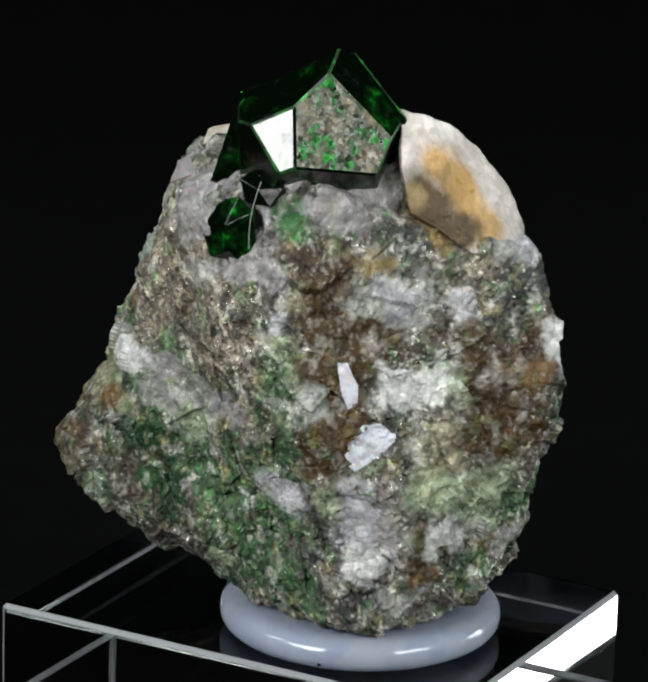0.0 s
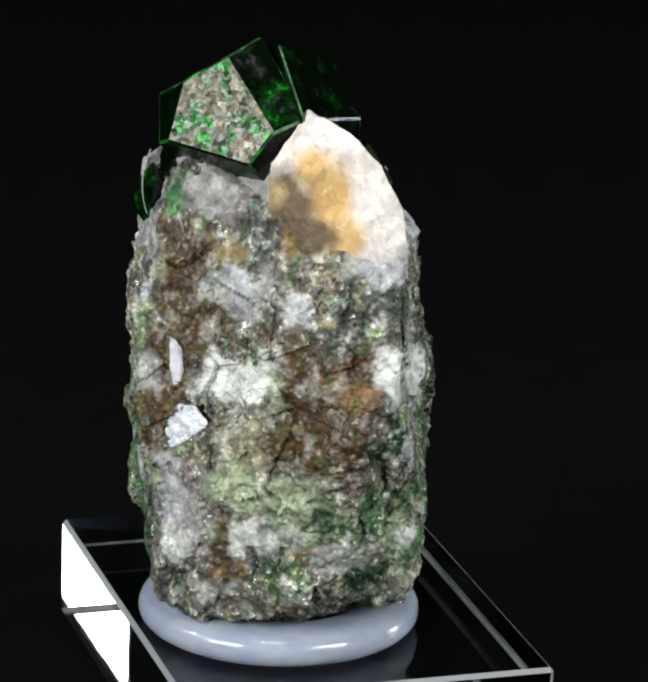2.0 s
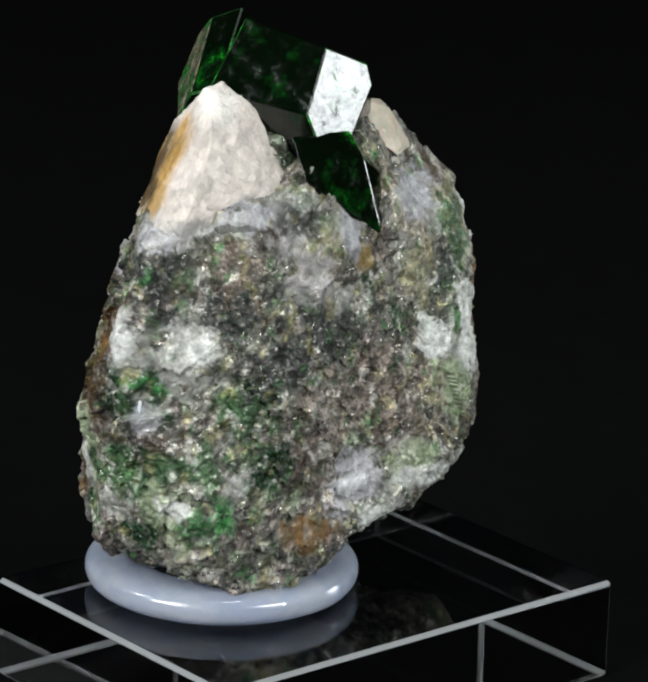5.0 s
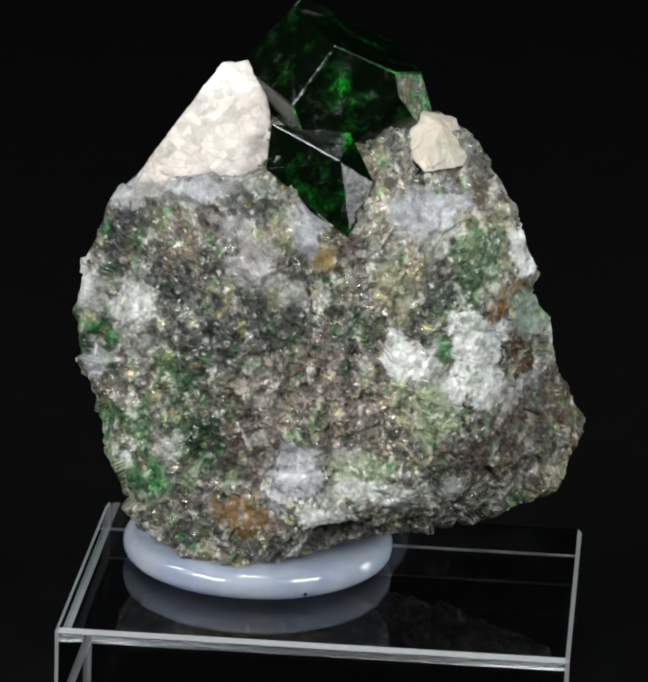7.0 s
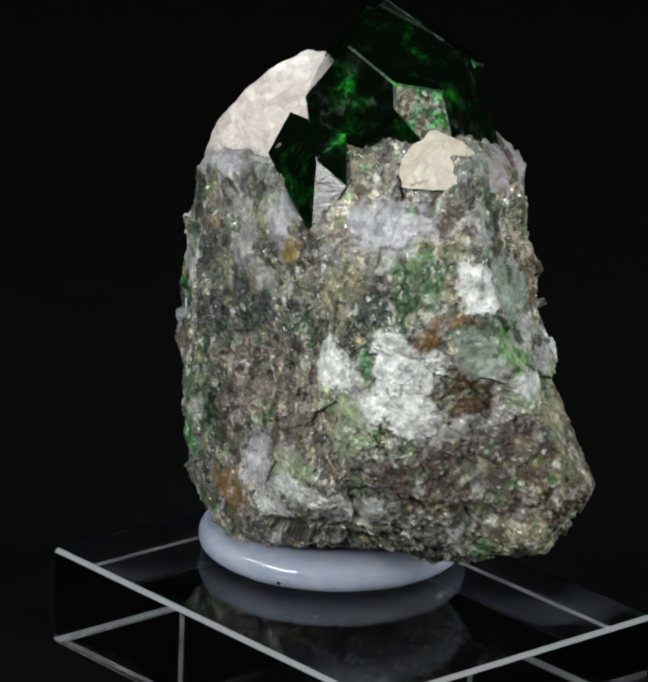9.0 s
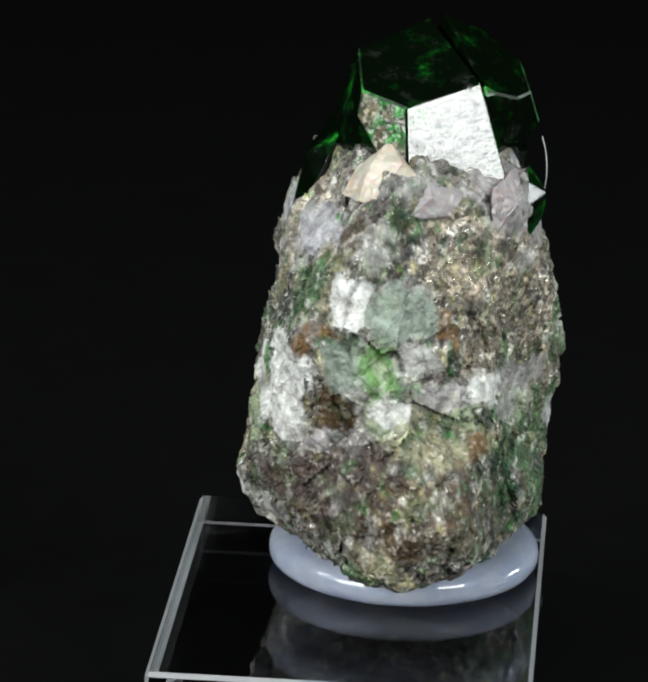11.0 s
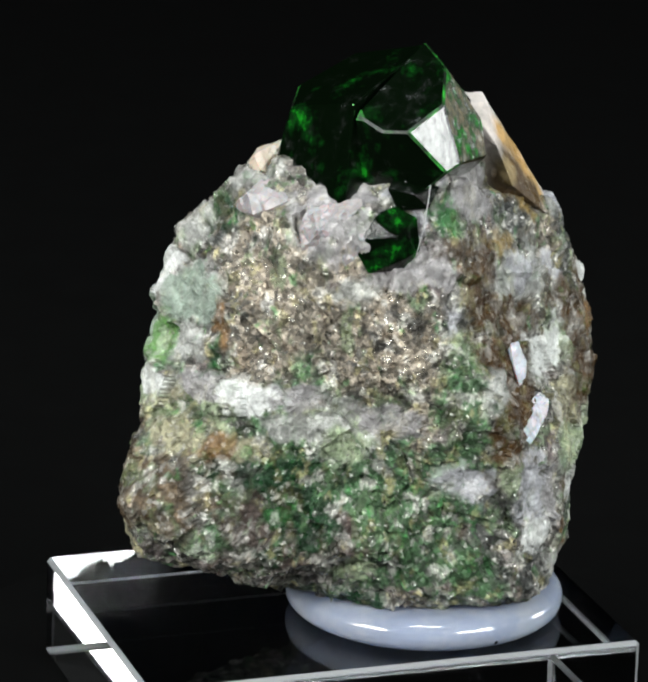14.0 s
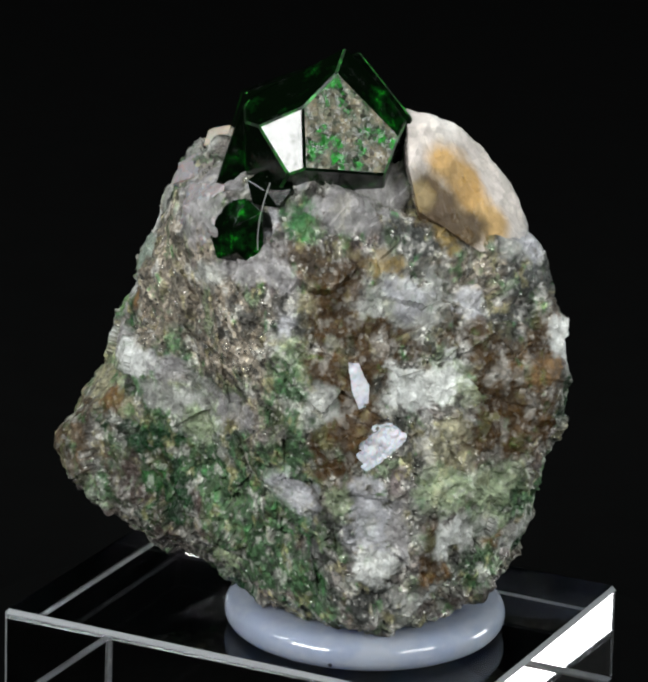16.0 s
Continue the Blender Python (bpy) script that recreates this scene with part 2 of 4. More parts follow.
def build_ring():
    x, y, r, w, h = 2.4, -7.2, 9.85, 2.2, 1.3
    t = thing("support_ring", x, y, TOP, "milky bluish white plastic ring holding the specimen upright", "ring")
    bm = bmesh.new()
    rows = []
    for i in range(160):
        a = 2 * math.pi * i / 160
        row = []
        for j in range(28):
            b = 2 * math.pi * j / 28
            c, s = math.cos(b), math.sin(b)
            rr = r - w + w * math.copysign(abs(c) ** 0.8, c)
            zz = TOP + h + 0.02 + h * math.copysign(abs(s) ** 0.85, s)
            rr += 0.05 * noise.noise((math.cos(a) * 3, math.sin(a) * 3, j * 0.2))
            row.append(bm.verts.new(((x + rr * math.cos(a)) * MM, (y + rr * math.sin(a)) * MM, zz * MM)))
        rows.append(row)
    for i in range(160):
        for j in range(28):
            bm.faces.new((rows[i][j], rows[(i + 1) % 160][j], rows[(i + 1) % 160][(j + 1) % 28], rows[i][(j + 1) % 28]))
    bmesh.ops.recalc_face_normals(bm, faces=bm.faces)
    part("ring_body", bm, RING, t, smooth=True)
    for az in (-106.7, 88):
        mark = bmesh.new()
        bmesh.ops.create_icosphere(mark, subdivisions=2, radius=0.17 * MM)
        a = radians(az)
        bmesh.ops.translate(mark, verts=mark.verts, vec=Vector((x + (r - 0.22) * math.cos(a), y + (r - 0.22) * math.sin(a), TOP + 0.75)) * MM)
        part("mould_mark", mark, BLACK_PLATE, t, "tiny dark mould mark", smooth=True)
    return t


# ---- the specimen ----
# planes of the broken rock: azimuth, elevation (degrees), distance (millimetres)
BODY_AT = (0, -5, 0)
BODY = [
    (0, 73, 13.7), (199, 62, 16.4), (302, 16, 12.7), (89, 38, 13.1), (289, 43, 16.4), (58, 22, 11.1), (182, 18, 14.2),
    (289, 15, 12.4), (80, 13, 10.9), (241, 17, 11.8), (33, 5, 10.6), (125, 0, 15.7), (282, 17, 10.7), (64, 8, 9.2),
    (214, -3, 10.3), (303, -6, 13.6), (111, 6, 14.6), (230, -6, 10.6), (50, 0, 9.4), (179, -29, 19.1), (274, 0, 12.2),
    (88, -44, 15.2), (221, -24, 13.0), (348, -14, 15.5), (104, -21, 15.9), (272, -66, 18.1), (36, -19, 13.9), (197, -65, 16.9),
    (344, -66, 17.8), (101, -66, 15.9),
]
FOOT_AT = (-13, 0, -8)
FOOT = [
    (52, 42, 7.6), (180, 31, 5.5), (358, 18, 5.7), (123, 8, 4.7), (227, 3, 4.9), (94, -20, 5.5), (156, -32, 5.1),
    (233, -46, 6.2), (93, -75, 4.5), (202, -49, 4.9),
]
SHOULDER_AT = (6, -5, 13)
SHOULDER = [
    (46, 34, 2.6), (177, 75, 5.7), (300, 33, 5.3), (103, 26, 6.7), (284, 14, 5.9), (67, -5, 2.8), (200, -56, 4.6),
    (12, 43, 3.7), (38, 5, 3.8), (317, 9, 7.1),
]


def solid_distance(p, centre, cuts, soft):
    """Signed distance of points p to a convex solid with slightly rounded edges."""
    q = p - np.array(centre)
    s = np.stack([q @ normal(a, e) - d for a, e, d in cuts], 1)
    top = s.max(1)
    return top + soft * np.log(np.exp((s - top[:, None]) / soft).sum(1))


HOLLOWS = [(0.4, 5.4, -13.4, 4.2, 1.7), (-6.5, -12.0, 11.8, 1.6, 1.8), (1.6, 2.2, 12.6, 2.4, 2.8)]     # undercut and broken-out places


def rock_distance(p):
    a = solid_distance(p, BODY_AT, BODY, 0.35)
    b = solid_distance(p, FOOT_AT, FOOT, 0.35)
    c = solid_distance(p, SHOULDER_AT, SHOULDER, 0.35) + 1.7
    whole = np.minimum(np.minimum(a, b), c) - 0.12
    for x, y, z, wide, high in HOLLOWS:
        q = (p - np.array((x, y, z))) / np.array((wide, wide, high))
        whole = np.maximum(whole, (1 - np.linalg.norm(q, axis=1)) * high)
    return whole


def fractal(p, scale, octaves, seed=0.0):
    """Fractal noise at the rows of p (millimetres)."""
    off = Vector((seed * 17.3, seed * 5.1, -seed * 9.7))
    return np.array([noise.fractal(Vector(v) * scale + off, 0.75, 2.0, octaves) for v in p])


def crumble(p, scale, seed=0.0):
    """Chunky relief: every grain has its own height and tilt."""
    off = Vector((seed * 11.3, -seed * 3.1, seed * 7.7))
    out = np.empty(len(p))
    for i, v in enumerate(p):
        q = Vector(v) * scale + off
        site = noise.voronoi(q)[1][0]
        h = noise.cell_vector(site * 7.31)
        out[i] = h.x - 0.5 + (q - site).dot(h - Vector((0.5, 0.5, 0.5))) * 1.6
    return out


PATCHES = []
TAN, UMBER, QUARTZ = (0.275, 0.24, 0.195), (0.058, 0.043, 0.038), (0.25, 0.24, 0.245)
RUST, HONEY, ORANGE, OCHRE = (0.042, 0.022, 0.006), (0.17, 0.12, 0.045), (0.135, 0.076, 0.030), (0.24, 0.225, 0.15)
SHADE_MICA, GREEN, DARK_GREEN = (0.05, 0.053, 0.05), (0.052, 0.105, 0.050), (0.008, 0.034, 0.012)
PALE_GREEN, PALE, LAVENDER = (0.24, 0.29, 0.185), (0.29, 0.295, 0.28), (0.33, 0.33, 0.355)
WHITE, EMERALD = (0.52, 0.53, 0.52), (0.025, 0.14, 0.035)
# BROWN is darkened so that it carries the foot tip's shade as well
BROWN, MAUVE, GREYGREEN, LIME = (0.056, 0.038, 0.021), (0.195, 0.165, 0.145), (0.20, 0.245, 0.205), (0.085, 0.20, 0.05)
# how much mica and stray grains each mineral holds
GRAINY = {QUARTZ: 0.2, HONEY: 0.2, LAVENDER: 0.2, WHITE: 0.22, PALE: 0.3, PALE_GREEN: 0.45, RUST: 0.3, ORANGE: 0.35, UMBER: 0.5, SHADE_MICA: 0.8,
          GREEN: 0.8, DARK_GREEN: 0.65, EMERALD: 0.6, OCHRE: 0.6, TAN: 1.0,
          BROWN: 0.6, MAUVE: 0.9, GREYGREEN: 0.12, LIME: 0.4}


STRENGTH = {PALE: 0.85, EMERALD: 0.6}          # stains
SPOT_STRENGTH = {LIME: 0.65, EMERALD: 0.75, RUST: 0.97}


def patch(colour, x, y, z, width, height):
    """A mineral stain on the rock, on the foot and in the undercut with shade put into its colour: half its width along
    the surface and half its height, in millimetres.
    """
    PATCHES.append(((x, y, z), (width, width, height), colour, 0.18 if GRAINY[colour] < 0.25 else 0.36, STRENGTH.get(colour, 0.94), 1.0))


def spot(colour, x, y, z, width, height):
    """A clearly bounded mineral patch, over the broader stains; on the foot its colour holds shade too."""
    PATCHES.append(((x, y, z), (width, width, height), colour, 0.24 if GRAINY[colour] < 0.25 else 0.32, SPOT_STRENGTH.get(colour, 0.93), 0.55))


patch(TAN, -8.6, -11.2, 6.2, 3.2, 3.4)
patch(TAN, -10.6, -8.1, 4.3, 3.5, 2.5)
patch(TAN, -1.6, 6.4, -2.4, 2.7, 3.2)
patch(TAN, -12.1, -5.9, 4.6, 3.2, 2.5)
patch(TAN, -10.6, -8.4, 9.9, 3.2, 2.2)
patch(TAN, -7.2, -12.8, 1.8, 3.5, 1.9)
patch(TAN, -11.0, -7.5, 5.4, 2.1, 2.8)
patch(TAN, -16.4, 3.4, -8.2, 2.9, 1.9)
patch(TAN, -12.8, -4.8, 5.3, 2.3, 2.2)
patch(TAN, -11.7, -6.3, 10.1, 2.7, 1.9)
patch(TAN, -11.9, -2.4, 9.8, 2.6, 1.8)
patch(TAN, -8.2, -11.4, 3.3, 2.9, 1.5)
patch(TAN, -8.3, -11.3, 3.2, 2.1, 1.9)
patch(TAN, 2.8, 3.0, 6.0, 1.8, 1.9)
patch(TAN, -15.7, 3.9, -8.1, 1.2, 2.3)
patch(TAN, -11.9, -4.2, 9.3, 1.5, 1.8)
patch(TAN, -2.8, 4.7, 9.0, 1.8, 1.3)
patch(TAN, -5.9, 5.0, 8.7, 1.5, 1.3)
patch(QUARTZ, 5.9, 2.3, -0.1, 1.5, 3.2)
patch(QUARTZ, -9.9, -9.3, 12.3, 1.8, 2.5)
patch(QUARTZ, -12.8, 5.1, 4.2, 1.8, 2.2)
patch(QUARTZ, 2.4, -11.7, 14.6, 1.7, 1.8)
patch(QUARTZ, -12.9, 1.2, 7.0, 2.2, 1.4)
patch(QUARTZ, -10.2, -8.2, 12.9, 1.9, 1.5)
patch(QUARTZ, 6.8, 0.3, 9.6, 1.8, 1.6)
patch(QUARTZ, 12.0, -9.9, 9.8, 1.5, 1.9)
patch(QUARTZ, -9.7, -7.6, 13.2, 1.5, 1.7)
patch(QUARTZ, -13.0, 5.0, 3.2, 1.3, 1.7)
patch(QUARTZ, 11.0, -10.5, 10.9, 1.8, 1.2)
patch(QUARTZ, -7.3, -7.8, 14.4, 1.5, 1.2)
patch(QUARTZ, -10.6, 3.3, 10.9, 1.5, 1.2)
patch(QUARTZ, 6.7, -0.2, 10.7, 1.4, 1.3)
patch(QUARTZ, -11.5, -7.5, 0.9, 1.5, 0.7)
patch(GREEN, -7.1, -12.4, -4.1, 2.7, 3.5)
patch(GREEN, -3.9, -14.0, -11.9, 2.7, 2.8)
patch(GREEN, -6.4, -11.4, -11.7, 3.3, 2.1)
patch(GREEN, -6.8, -12.4, -5.7, 2.7, 2.5)
patch(GREEN, -12.7, -6.6, -1.7, 3.6, 1.9)
patch(GREEN, -6.6, -11.8, -11.1, 3.4, 1.9)
patch(GREEN, 13.7, -9.0, -7.4, 2.9, 2.2)
patch(GREEN, -4.3, -13.8, -10.6, 2.7, 1.9)
patch(GREEN, -13.1, -6.3, -3.8, 2.7, 1.9)
patch(GREEN, -11.7, -7.6, -4.7, 2.4, 1.9)
patch(GREEN, 11.1, -13.2, -7.3, 2.7, 1.6)
patch(GREEN, -5.9, -13.3, -4.9, 1.8, 2.2)
patch(GREEN, -6.6, -13.7, 2.1, 1.5, 2.5)
patch(GREEN, 5.7, 2.4, 1.0, 1.8, 1.9)
patch(GREEN, 11.4, -2.4, -3.1, 1.8, 1.9)
patch(GREEN, -12.9, -6.6, -5.0, 1.8, 1.7)
patch(GREEN, -4.8, 6.0, 5.2, 1.4, 2.2)
patch(GREEN, -5.3, -14.8, 3.8, 1.5, 1.9)
patch(GREEN, -15.4, -1.3, -1.4, 1.5, 1.9)
patch(GREEN, 14.4, -6.4, -6.2, 2.4, 1.1)
patch(GREEN, -3.7, -14.1, -12.0, 1.8, 1.4)
patch(GREEN, -4.1, -14.4, -8.1, 1.8, 1.4)
patch(GREEN, -14.4, 2.9, 2.4, 1.6, 1.5)
patch(GREEN, -16.6, 0.9, -3.5, 1.8, 1.4)
patch(GREEN, 13.6, -4.5, -9.7, 1.5, 1.6)
patch(GREEN, -0.9, -16.3, -13.4, 1.8, 1.2)
patch(GREEN, -17.2, 1.3, -4.4, 1.5, 1.4)
patch(GREEN, 13.9, -5.5, -6.5, 0.9, 2.0)
patch(GREEN, 12.6, -3.4, -10.1, 1.6, 1.1)
patch(GREEN, -5.8, -11.0, -13.3, 1.8, 1.0)
patch(GREEN, -16.2, -3.1, -2.8, 1.1, 1.6)
patch(GREEN, -14.2, 4.2, -12.0, 2.1, 0.8)
patch(GREEN, -16.0, -3.9, -9.1, 1.1, 1.4)
patch(GREEN, -14.2, 4.6, -12.6, 1.8, 0.8)
patch(GREEN, -14.2, 3.0, 3.1, 1.1, 1.3)
patch(GREEN, -14.7, 2.9, 1.4, 0.9, 1.4)
patch(GREEN, -13.3, 4.7, -11.4, 1.2, 1.0)
patch(GREEN, -11.3, -0.2, 11.9, 1.2, 0.8)
patch(PALE_GREEN, -14.7, -2.0, -0.3, 2.4, 1.9)
patch(PALE_GREEN, 9.5, -14.5, -4.9, 2.7, 1.6)
patch(PALE_GREEN, -3.9, -15.7, -0.3, 1.8, 2.2)
patch(PALE_GREEN, -8.1, 6.3, 6.5, 1.5, 2.2)
patch(PALE_GREEN, -4.2, 7.8, -3.0, 1.2, 2.6)
patch(PALE_GREEN, 0.6, 6.2, -7.9, 2.5, 1.3)
patch(PALE_GREEN, -3.9, -14.8, -6.2, 1.4, 2.1)
patch(PALE_GREEN, 13.3, -7.2, -10.5, 1.8, 1.6)
patch(PALE_GREEN, 14.0, -6.4, -8.3, 1.3, 1.9)
patch(PALE_GREEN, -15.6, 1.6, -1.4, 1.5, 1.4)
patch(PALE_GREEN, -5.0, 7.8, -2.4, 1.4, 1.3)
patch(PALE_GREEN, -14.2, 4.2, 2.7, 1.2, 1.4)
patch(PALE_GREEN, -2.0, 6.6, -1.9, 0.8, 2.0)
patch(PALE_GREEN, -9.4, -9.4, -1.3, 1.8, 0.8)
patch(PALE_GREEN, -10.9, -8.2, -1.6, 1.5, 0.9)
patch(PALE_GREEN, -1.3, 5.0, 6.3, 0.8, 0.9)
patch(PALE_GREEN, -10.6, -8.4, -1.3, 1.2, 0.5)
patch(DARK_GREEN, -11.1, -8.4, -6.6, 3.3, 1.6)
patch(DARK_GREEN, -12.4, -7.2, -7.7, 2.1, 1.9)
patch(DARK_GREEN, -8.1, -11.0, -5.1, 2.7, 1.4)
patch(DARK_GREEN, -14.2, -5.6, -9.6, 1.8, 1.9)
patch(DARK_GREEN, 10.5, -1.5, -2.0, 2.2, 1.5)
patch(DARK_GREEN, 15.2, -8.5, -0.9, 2.1, 1.4)
patch(DARK_GREEN, -13.8, -5.9, -7.9, 1.5, 1.7)
patch(DARK_GREEN, 9.9, -1.0, -6.4, 1.2, 1.9)
patch(DARK_GREEN, -12.5, 5.3, 3.1, 1.2, 1.9)
patch(DARK_GREEN, -18.8, -1.0, -7.0, 1.2, 1.9)
patch(DARK_GREEN, -13.8, -6.0, -9.5, 1.2, 1.9)
patch(DARK_GREEN, -7.8, -7.4, -14.8, 2.4, 0.8)
patch(DARK_GREEN, -6.9, -8.8, -14.7, 2.7, 0.7)
patch(DARK_GREEN, 14.9, -10.0, -1.6, 1.8, 1.1)
patch(DARK_GREEN, 15.6, -9.3, 0.8, 1.7, 1.1)
patch(DARK_GREEN, -2.5, -15.2, -11.6, 0.9, 2.0)
patch(DARK_GREEN, 12.7, -9.4, -10.8, 1.4, 1.3)
patch(DARK_GREEN, -14.3, -2.3, 1.9, 0.6, 2.6)
patch(DARK_GREEN, 2.1, 3.4, 5.6, 0.9, 1.6)
patch(DARK_GREEN, -2.1, -14.6, -14.3, 1.5, 0.9)
patch(DARK_GREEN, 12.5, -9.4, -11.6, 1.8, 0.8)
patch(DARK_GREEN, -9.4, -9.9, -6.3, 1.5, 0.8)
patch(DARK_GREEN, 12.7, -9.2, -11.1, 1.5, 0.8)
patch(DARK_GREEN, 3.2, 3.2, 3.5, 0.6, 1.0)
patch(SHADE_MICA, -15.9, -3.9, -6.0, 2.8, 2.6)
patch(SHADE_MICA, 5.1, 2.2, 3.8, 2.4, 1.9)
patch(SHADE_MICA, 14.1, -8.9, 8.6, 1.8, 2.5)
patch(SHADE_MICA, -18.8, 0.4, -7.0, 2.6, 1.7)
patch(SHADE_MICA, -11.5, -2.6, 11.0, 2.4, 1.7)
patch(SHADE_MICA, 12.2, -5.3, 7.2, 2.6, 1.5)
patch(SHADE_MICA, 11.0, -3.0, 4.3, 1.5, 2.6)
patch(SHADE_MICA, 10.7, -1.8, -0.8, 2.1, 1.9)
patch(SHADE_MICA, 13.4, -7.1, 7.2, 2.1, 1.9)
patch(SHADE_MICA, 11.3, -10.4, 10.8, 2.4, 1.4)
patch(SHADE_MICA, -9.5, -9.9, 6.6, 2.1, 1.5)
patch(SHADE_MICA, -7.6, -12.0, -1.6, 2.7, 1.1)
# shade beneath the undercut ledge, painted as a dark band
patch(SHADE_MICA, 2.3, 2.7, -13.8, 3.7, 0.8)
patch(SHADE_MICA, -9.0, 7.3, -7.6, 1.8, 1.6)
patch(SHADE_MICA, 11.1, -2.0, -6.6, 1.5, 1.9)
patch(SHADE_MICA, 9.3, -14.5, -0.3, 1.8, 1.5)
patch(SHADE_MICA, -18.0, -0.4, -5.6, 1.2, 2.0)
patch(SHADE_MICA, 4.5, -11.9, 11.7, 1.5, 1.5)
patch(SHADE_MICA, -11.3, -1.5, 11.8, 1.2, 1.9)
patch(SHADE_MICA, -5.1, 5.9, 5.9, 1.1, 1.9)
patch(SHADE_MICA, -13.4, -1.6, 5.2, 1.1, 1.9)
patch(SHADE_MICA, -6.2, -12.7, -7.9, 1.5, 1.2)
patch(SHADE_MICA, 15.2, -11.0, 0.6, 1.2, 1.5)
patch(SHADE_MICA, 2.6, -17.1, -12.5, 0.9, 1.8)
patch(SHADE_MICA, -2.3, 2.4, 11.8, 1.8, 0.8)
patch(SHADE_MICA, -1.0, -13.0, 11.8, 1.3, 1.1)
patch(SHADE_MICA, -11.7, -0.3, 10.5, 1.5, 0.8)
patch(SHADE_MICA, 14.4, -7.9, 2.7, 1.2, 0.9)
patch(SHADE_MICA, -4.2, 6.0, 4.9, 0.8, 1.4)
patch(HONEY, 7.1, -11.0, 12.7, 2.3, 2.5)
patch(RUST, -0.3, -14.5, 6.2, 2.6, 5.8)
patch(RUST, 12.0, -13.2, -0.3, 2.7, 4.6)
patch(RUST, -17.2, 2.7, -7.3, 3.0, 2.5)
patch(RUST, -0.6, -16.9, -1.0, 1.6, 4.0)
patch(RUST, 9.0, -11.7, 8.7, 3.2, 1.5)
patch(RUST, 11.2, -13.9, -1.4, 2.3, 2.1)
patch(RUST, 8.3, -13.3, 4.2, 1.8, 2.8)
patch(RUST, 12.0, -13.4, -0.9, 1.5, 2.8)
patch(RUST, 0.5, -16.7, -1.1, 1.8, 2.2)
patch(RUST, 12.7, -11.2, 4.3, 2.1, 1.9)
patch(RUST, 1.1, -16.5, -1.0, 1.4, 2.2)
patch(RUST, -16.4, 3.2, -7.1, 1.6, 2.0)
patch(RUST, -0.1, -14.3, 7.0, 1.8, 1.6)
patch(RUST, -2.0, -15.8, 3.5, 1.2, 1.9)
patch(RUST, -12.3, 5.5, 0.3, 1.3, 1.5)
patch(RUST, 8.9, -13.4, 3.5, 0.7, 1.2)
# purple-brown mineral; on the foot UMBER also puts shade into the colour
patch(UMBER, -12.4, 5.6, -5.6, 4.4, 2.0)
patch(UMBER, -12.5, 5.6, -5.8, 3.8, 2.2)
patch(UMBER, 1.8, 4.9, -3.4, 2.7, 2.9)
patch(UMBER, -10.6, 6.7, -5.0, 2.7, 2.6)
patch(UMBER, -13.9, -5.8, -8.8, 2.4, 2.9)
patch(UMBER, -14.9, 3.8, -4.9, 2.5, 2.3)
patch(UMBER, -13.3, -6.4, -8.9, 2.7, 1.9)
patch(UMBER, -9.5, -9.9, -8.5, 1.8, 2.5)
patch(UMBER, 2.9, 4.3, -3.0, 2.1, 1.9)
patch(UMBER, 7.4, 1.0, -6.3, 2.1, 1.9)
patch(UMBER, -18.4, -1.7, -7.8, 2.4, 1.6)
patch(UMBER, -14.3, 4.3, -4.9, 1.2, 2.6)
patch(UMBER, -14.0, -5.8, -8.6, 1.3, 2.0)
patch(ORANGE, -0.8, -15.6, 3.4, 1.8, 2.2)
patch(ORANGE, 12.6, -11.8, 2.9, 1.2, 1.8)
patch(ORANGE, 7.8, 0.7, -11.7, 1.5, 1.1)
patch(ORANGE, 6.8, 1.6, -12.3, 1.2, 1.1)
patch(ORANGE, 6.1, -16.0, -10.8, 1.0, 1.1)
patch(ORANGE, 10.6, -13.2, -9.5, 1.2, 0.9)
patch(ORANGE, 6.3, -15.8, -11.3, 1.2, 0.9)
patch(ORANGE, -15.6, -4.0, -3.1, 0.9, 1.0)
patch(ORANGE, -10.8, 6.0, 4.9, 1.5, 0.6)
patch(ORANGE, -13.5, -1.7, 4.6, 0.4, 1.9)
patch(ORANGE, -3.0, -13.8, 10.2, 0.9, 0.8)
patch(ORANGE, 7.4, 1.1, -12.0, 1.1, 0.6)
patch(ORANGE, -13.4, -2.3, 5.0, 0.3, 2.0)
patch(ORANGE, -11.8, -5.5, 9.7, 0.6, 0.8)
patch(ORANGE, 2.5, 3.0, 7.4, 0.8, 0.6)
patch(ORANGE, -9.9, 6.5, 3.5, 0.5, 0.6)
patch(PALE, 3.8, -13.2, 7.8, 2.6, 1.5)
patch(PALE, 12.6, -5.2, 2.6, 2.1, 1.9)
patch(PALE, 7.7, -15.7, -4.7, 2.1, 1.8)
patch(PALE, -4.7, 4.6, 9.2, 1.5, 2.5)
patch(PALE, 12.9, -5.6, 2.5, 1.3, 2.8)
patch(PALE, 5.1, -14.7, 1.8, 2.6, 1.4)
patch(PALE, -14.1, 4.3, 1.4, 2.3, 1.5)
patch(PALE, -2.5, 4.0, 9.8, 1.5, 2.2)
patch(PALE, -2.1, 3.2, 10.9, 1.8, 1.9)
patch(PALE, 12.9, -7.3, 11.0, 3.2, 1.1)
patch(PALE, -13.0, 1.0, 6.6, 2.1, 1.6)
patch(PALE, 4.6, -13.1, 7.6, 2.1, 1.5)
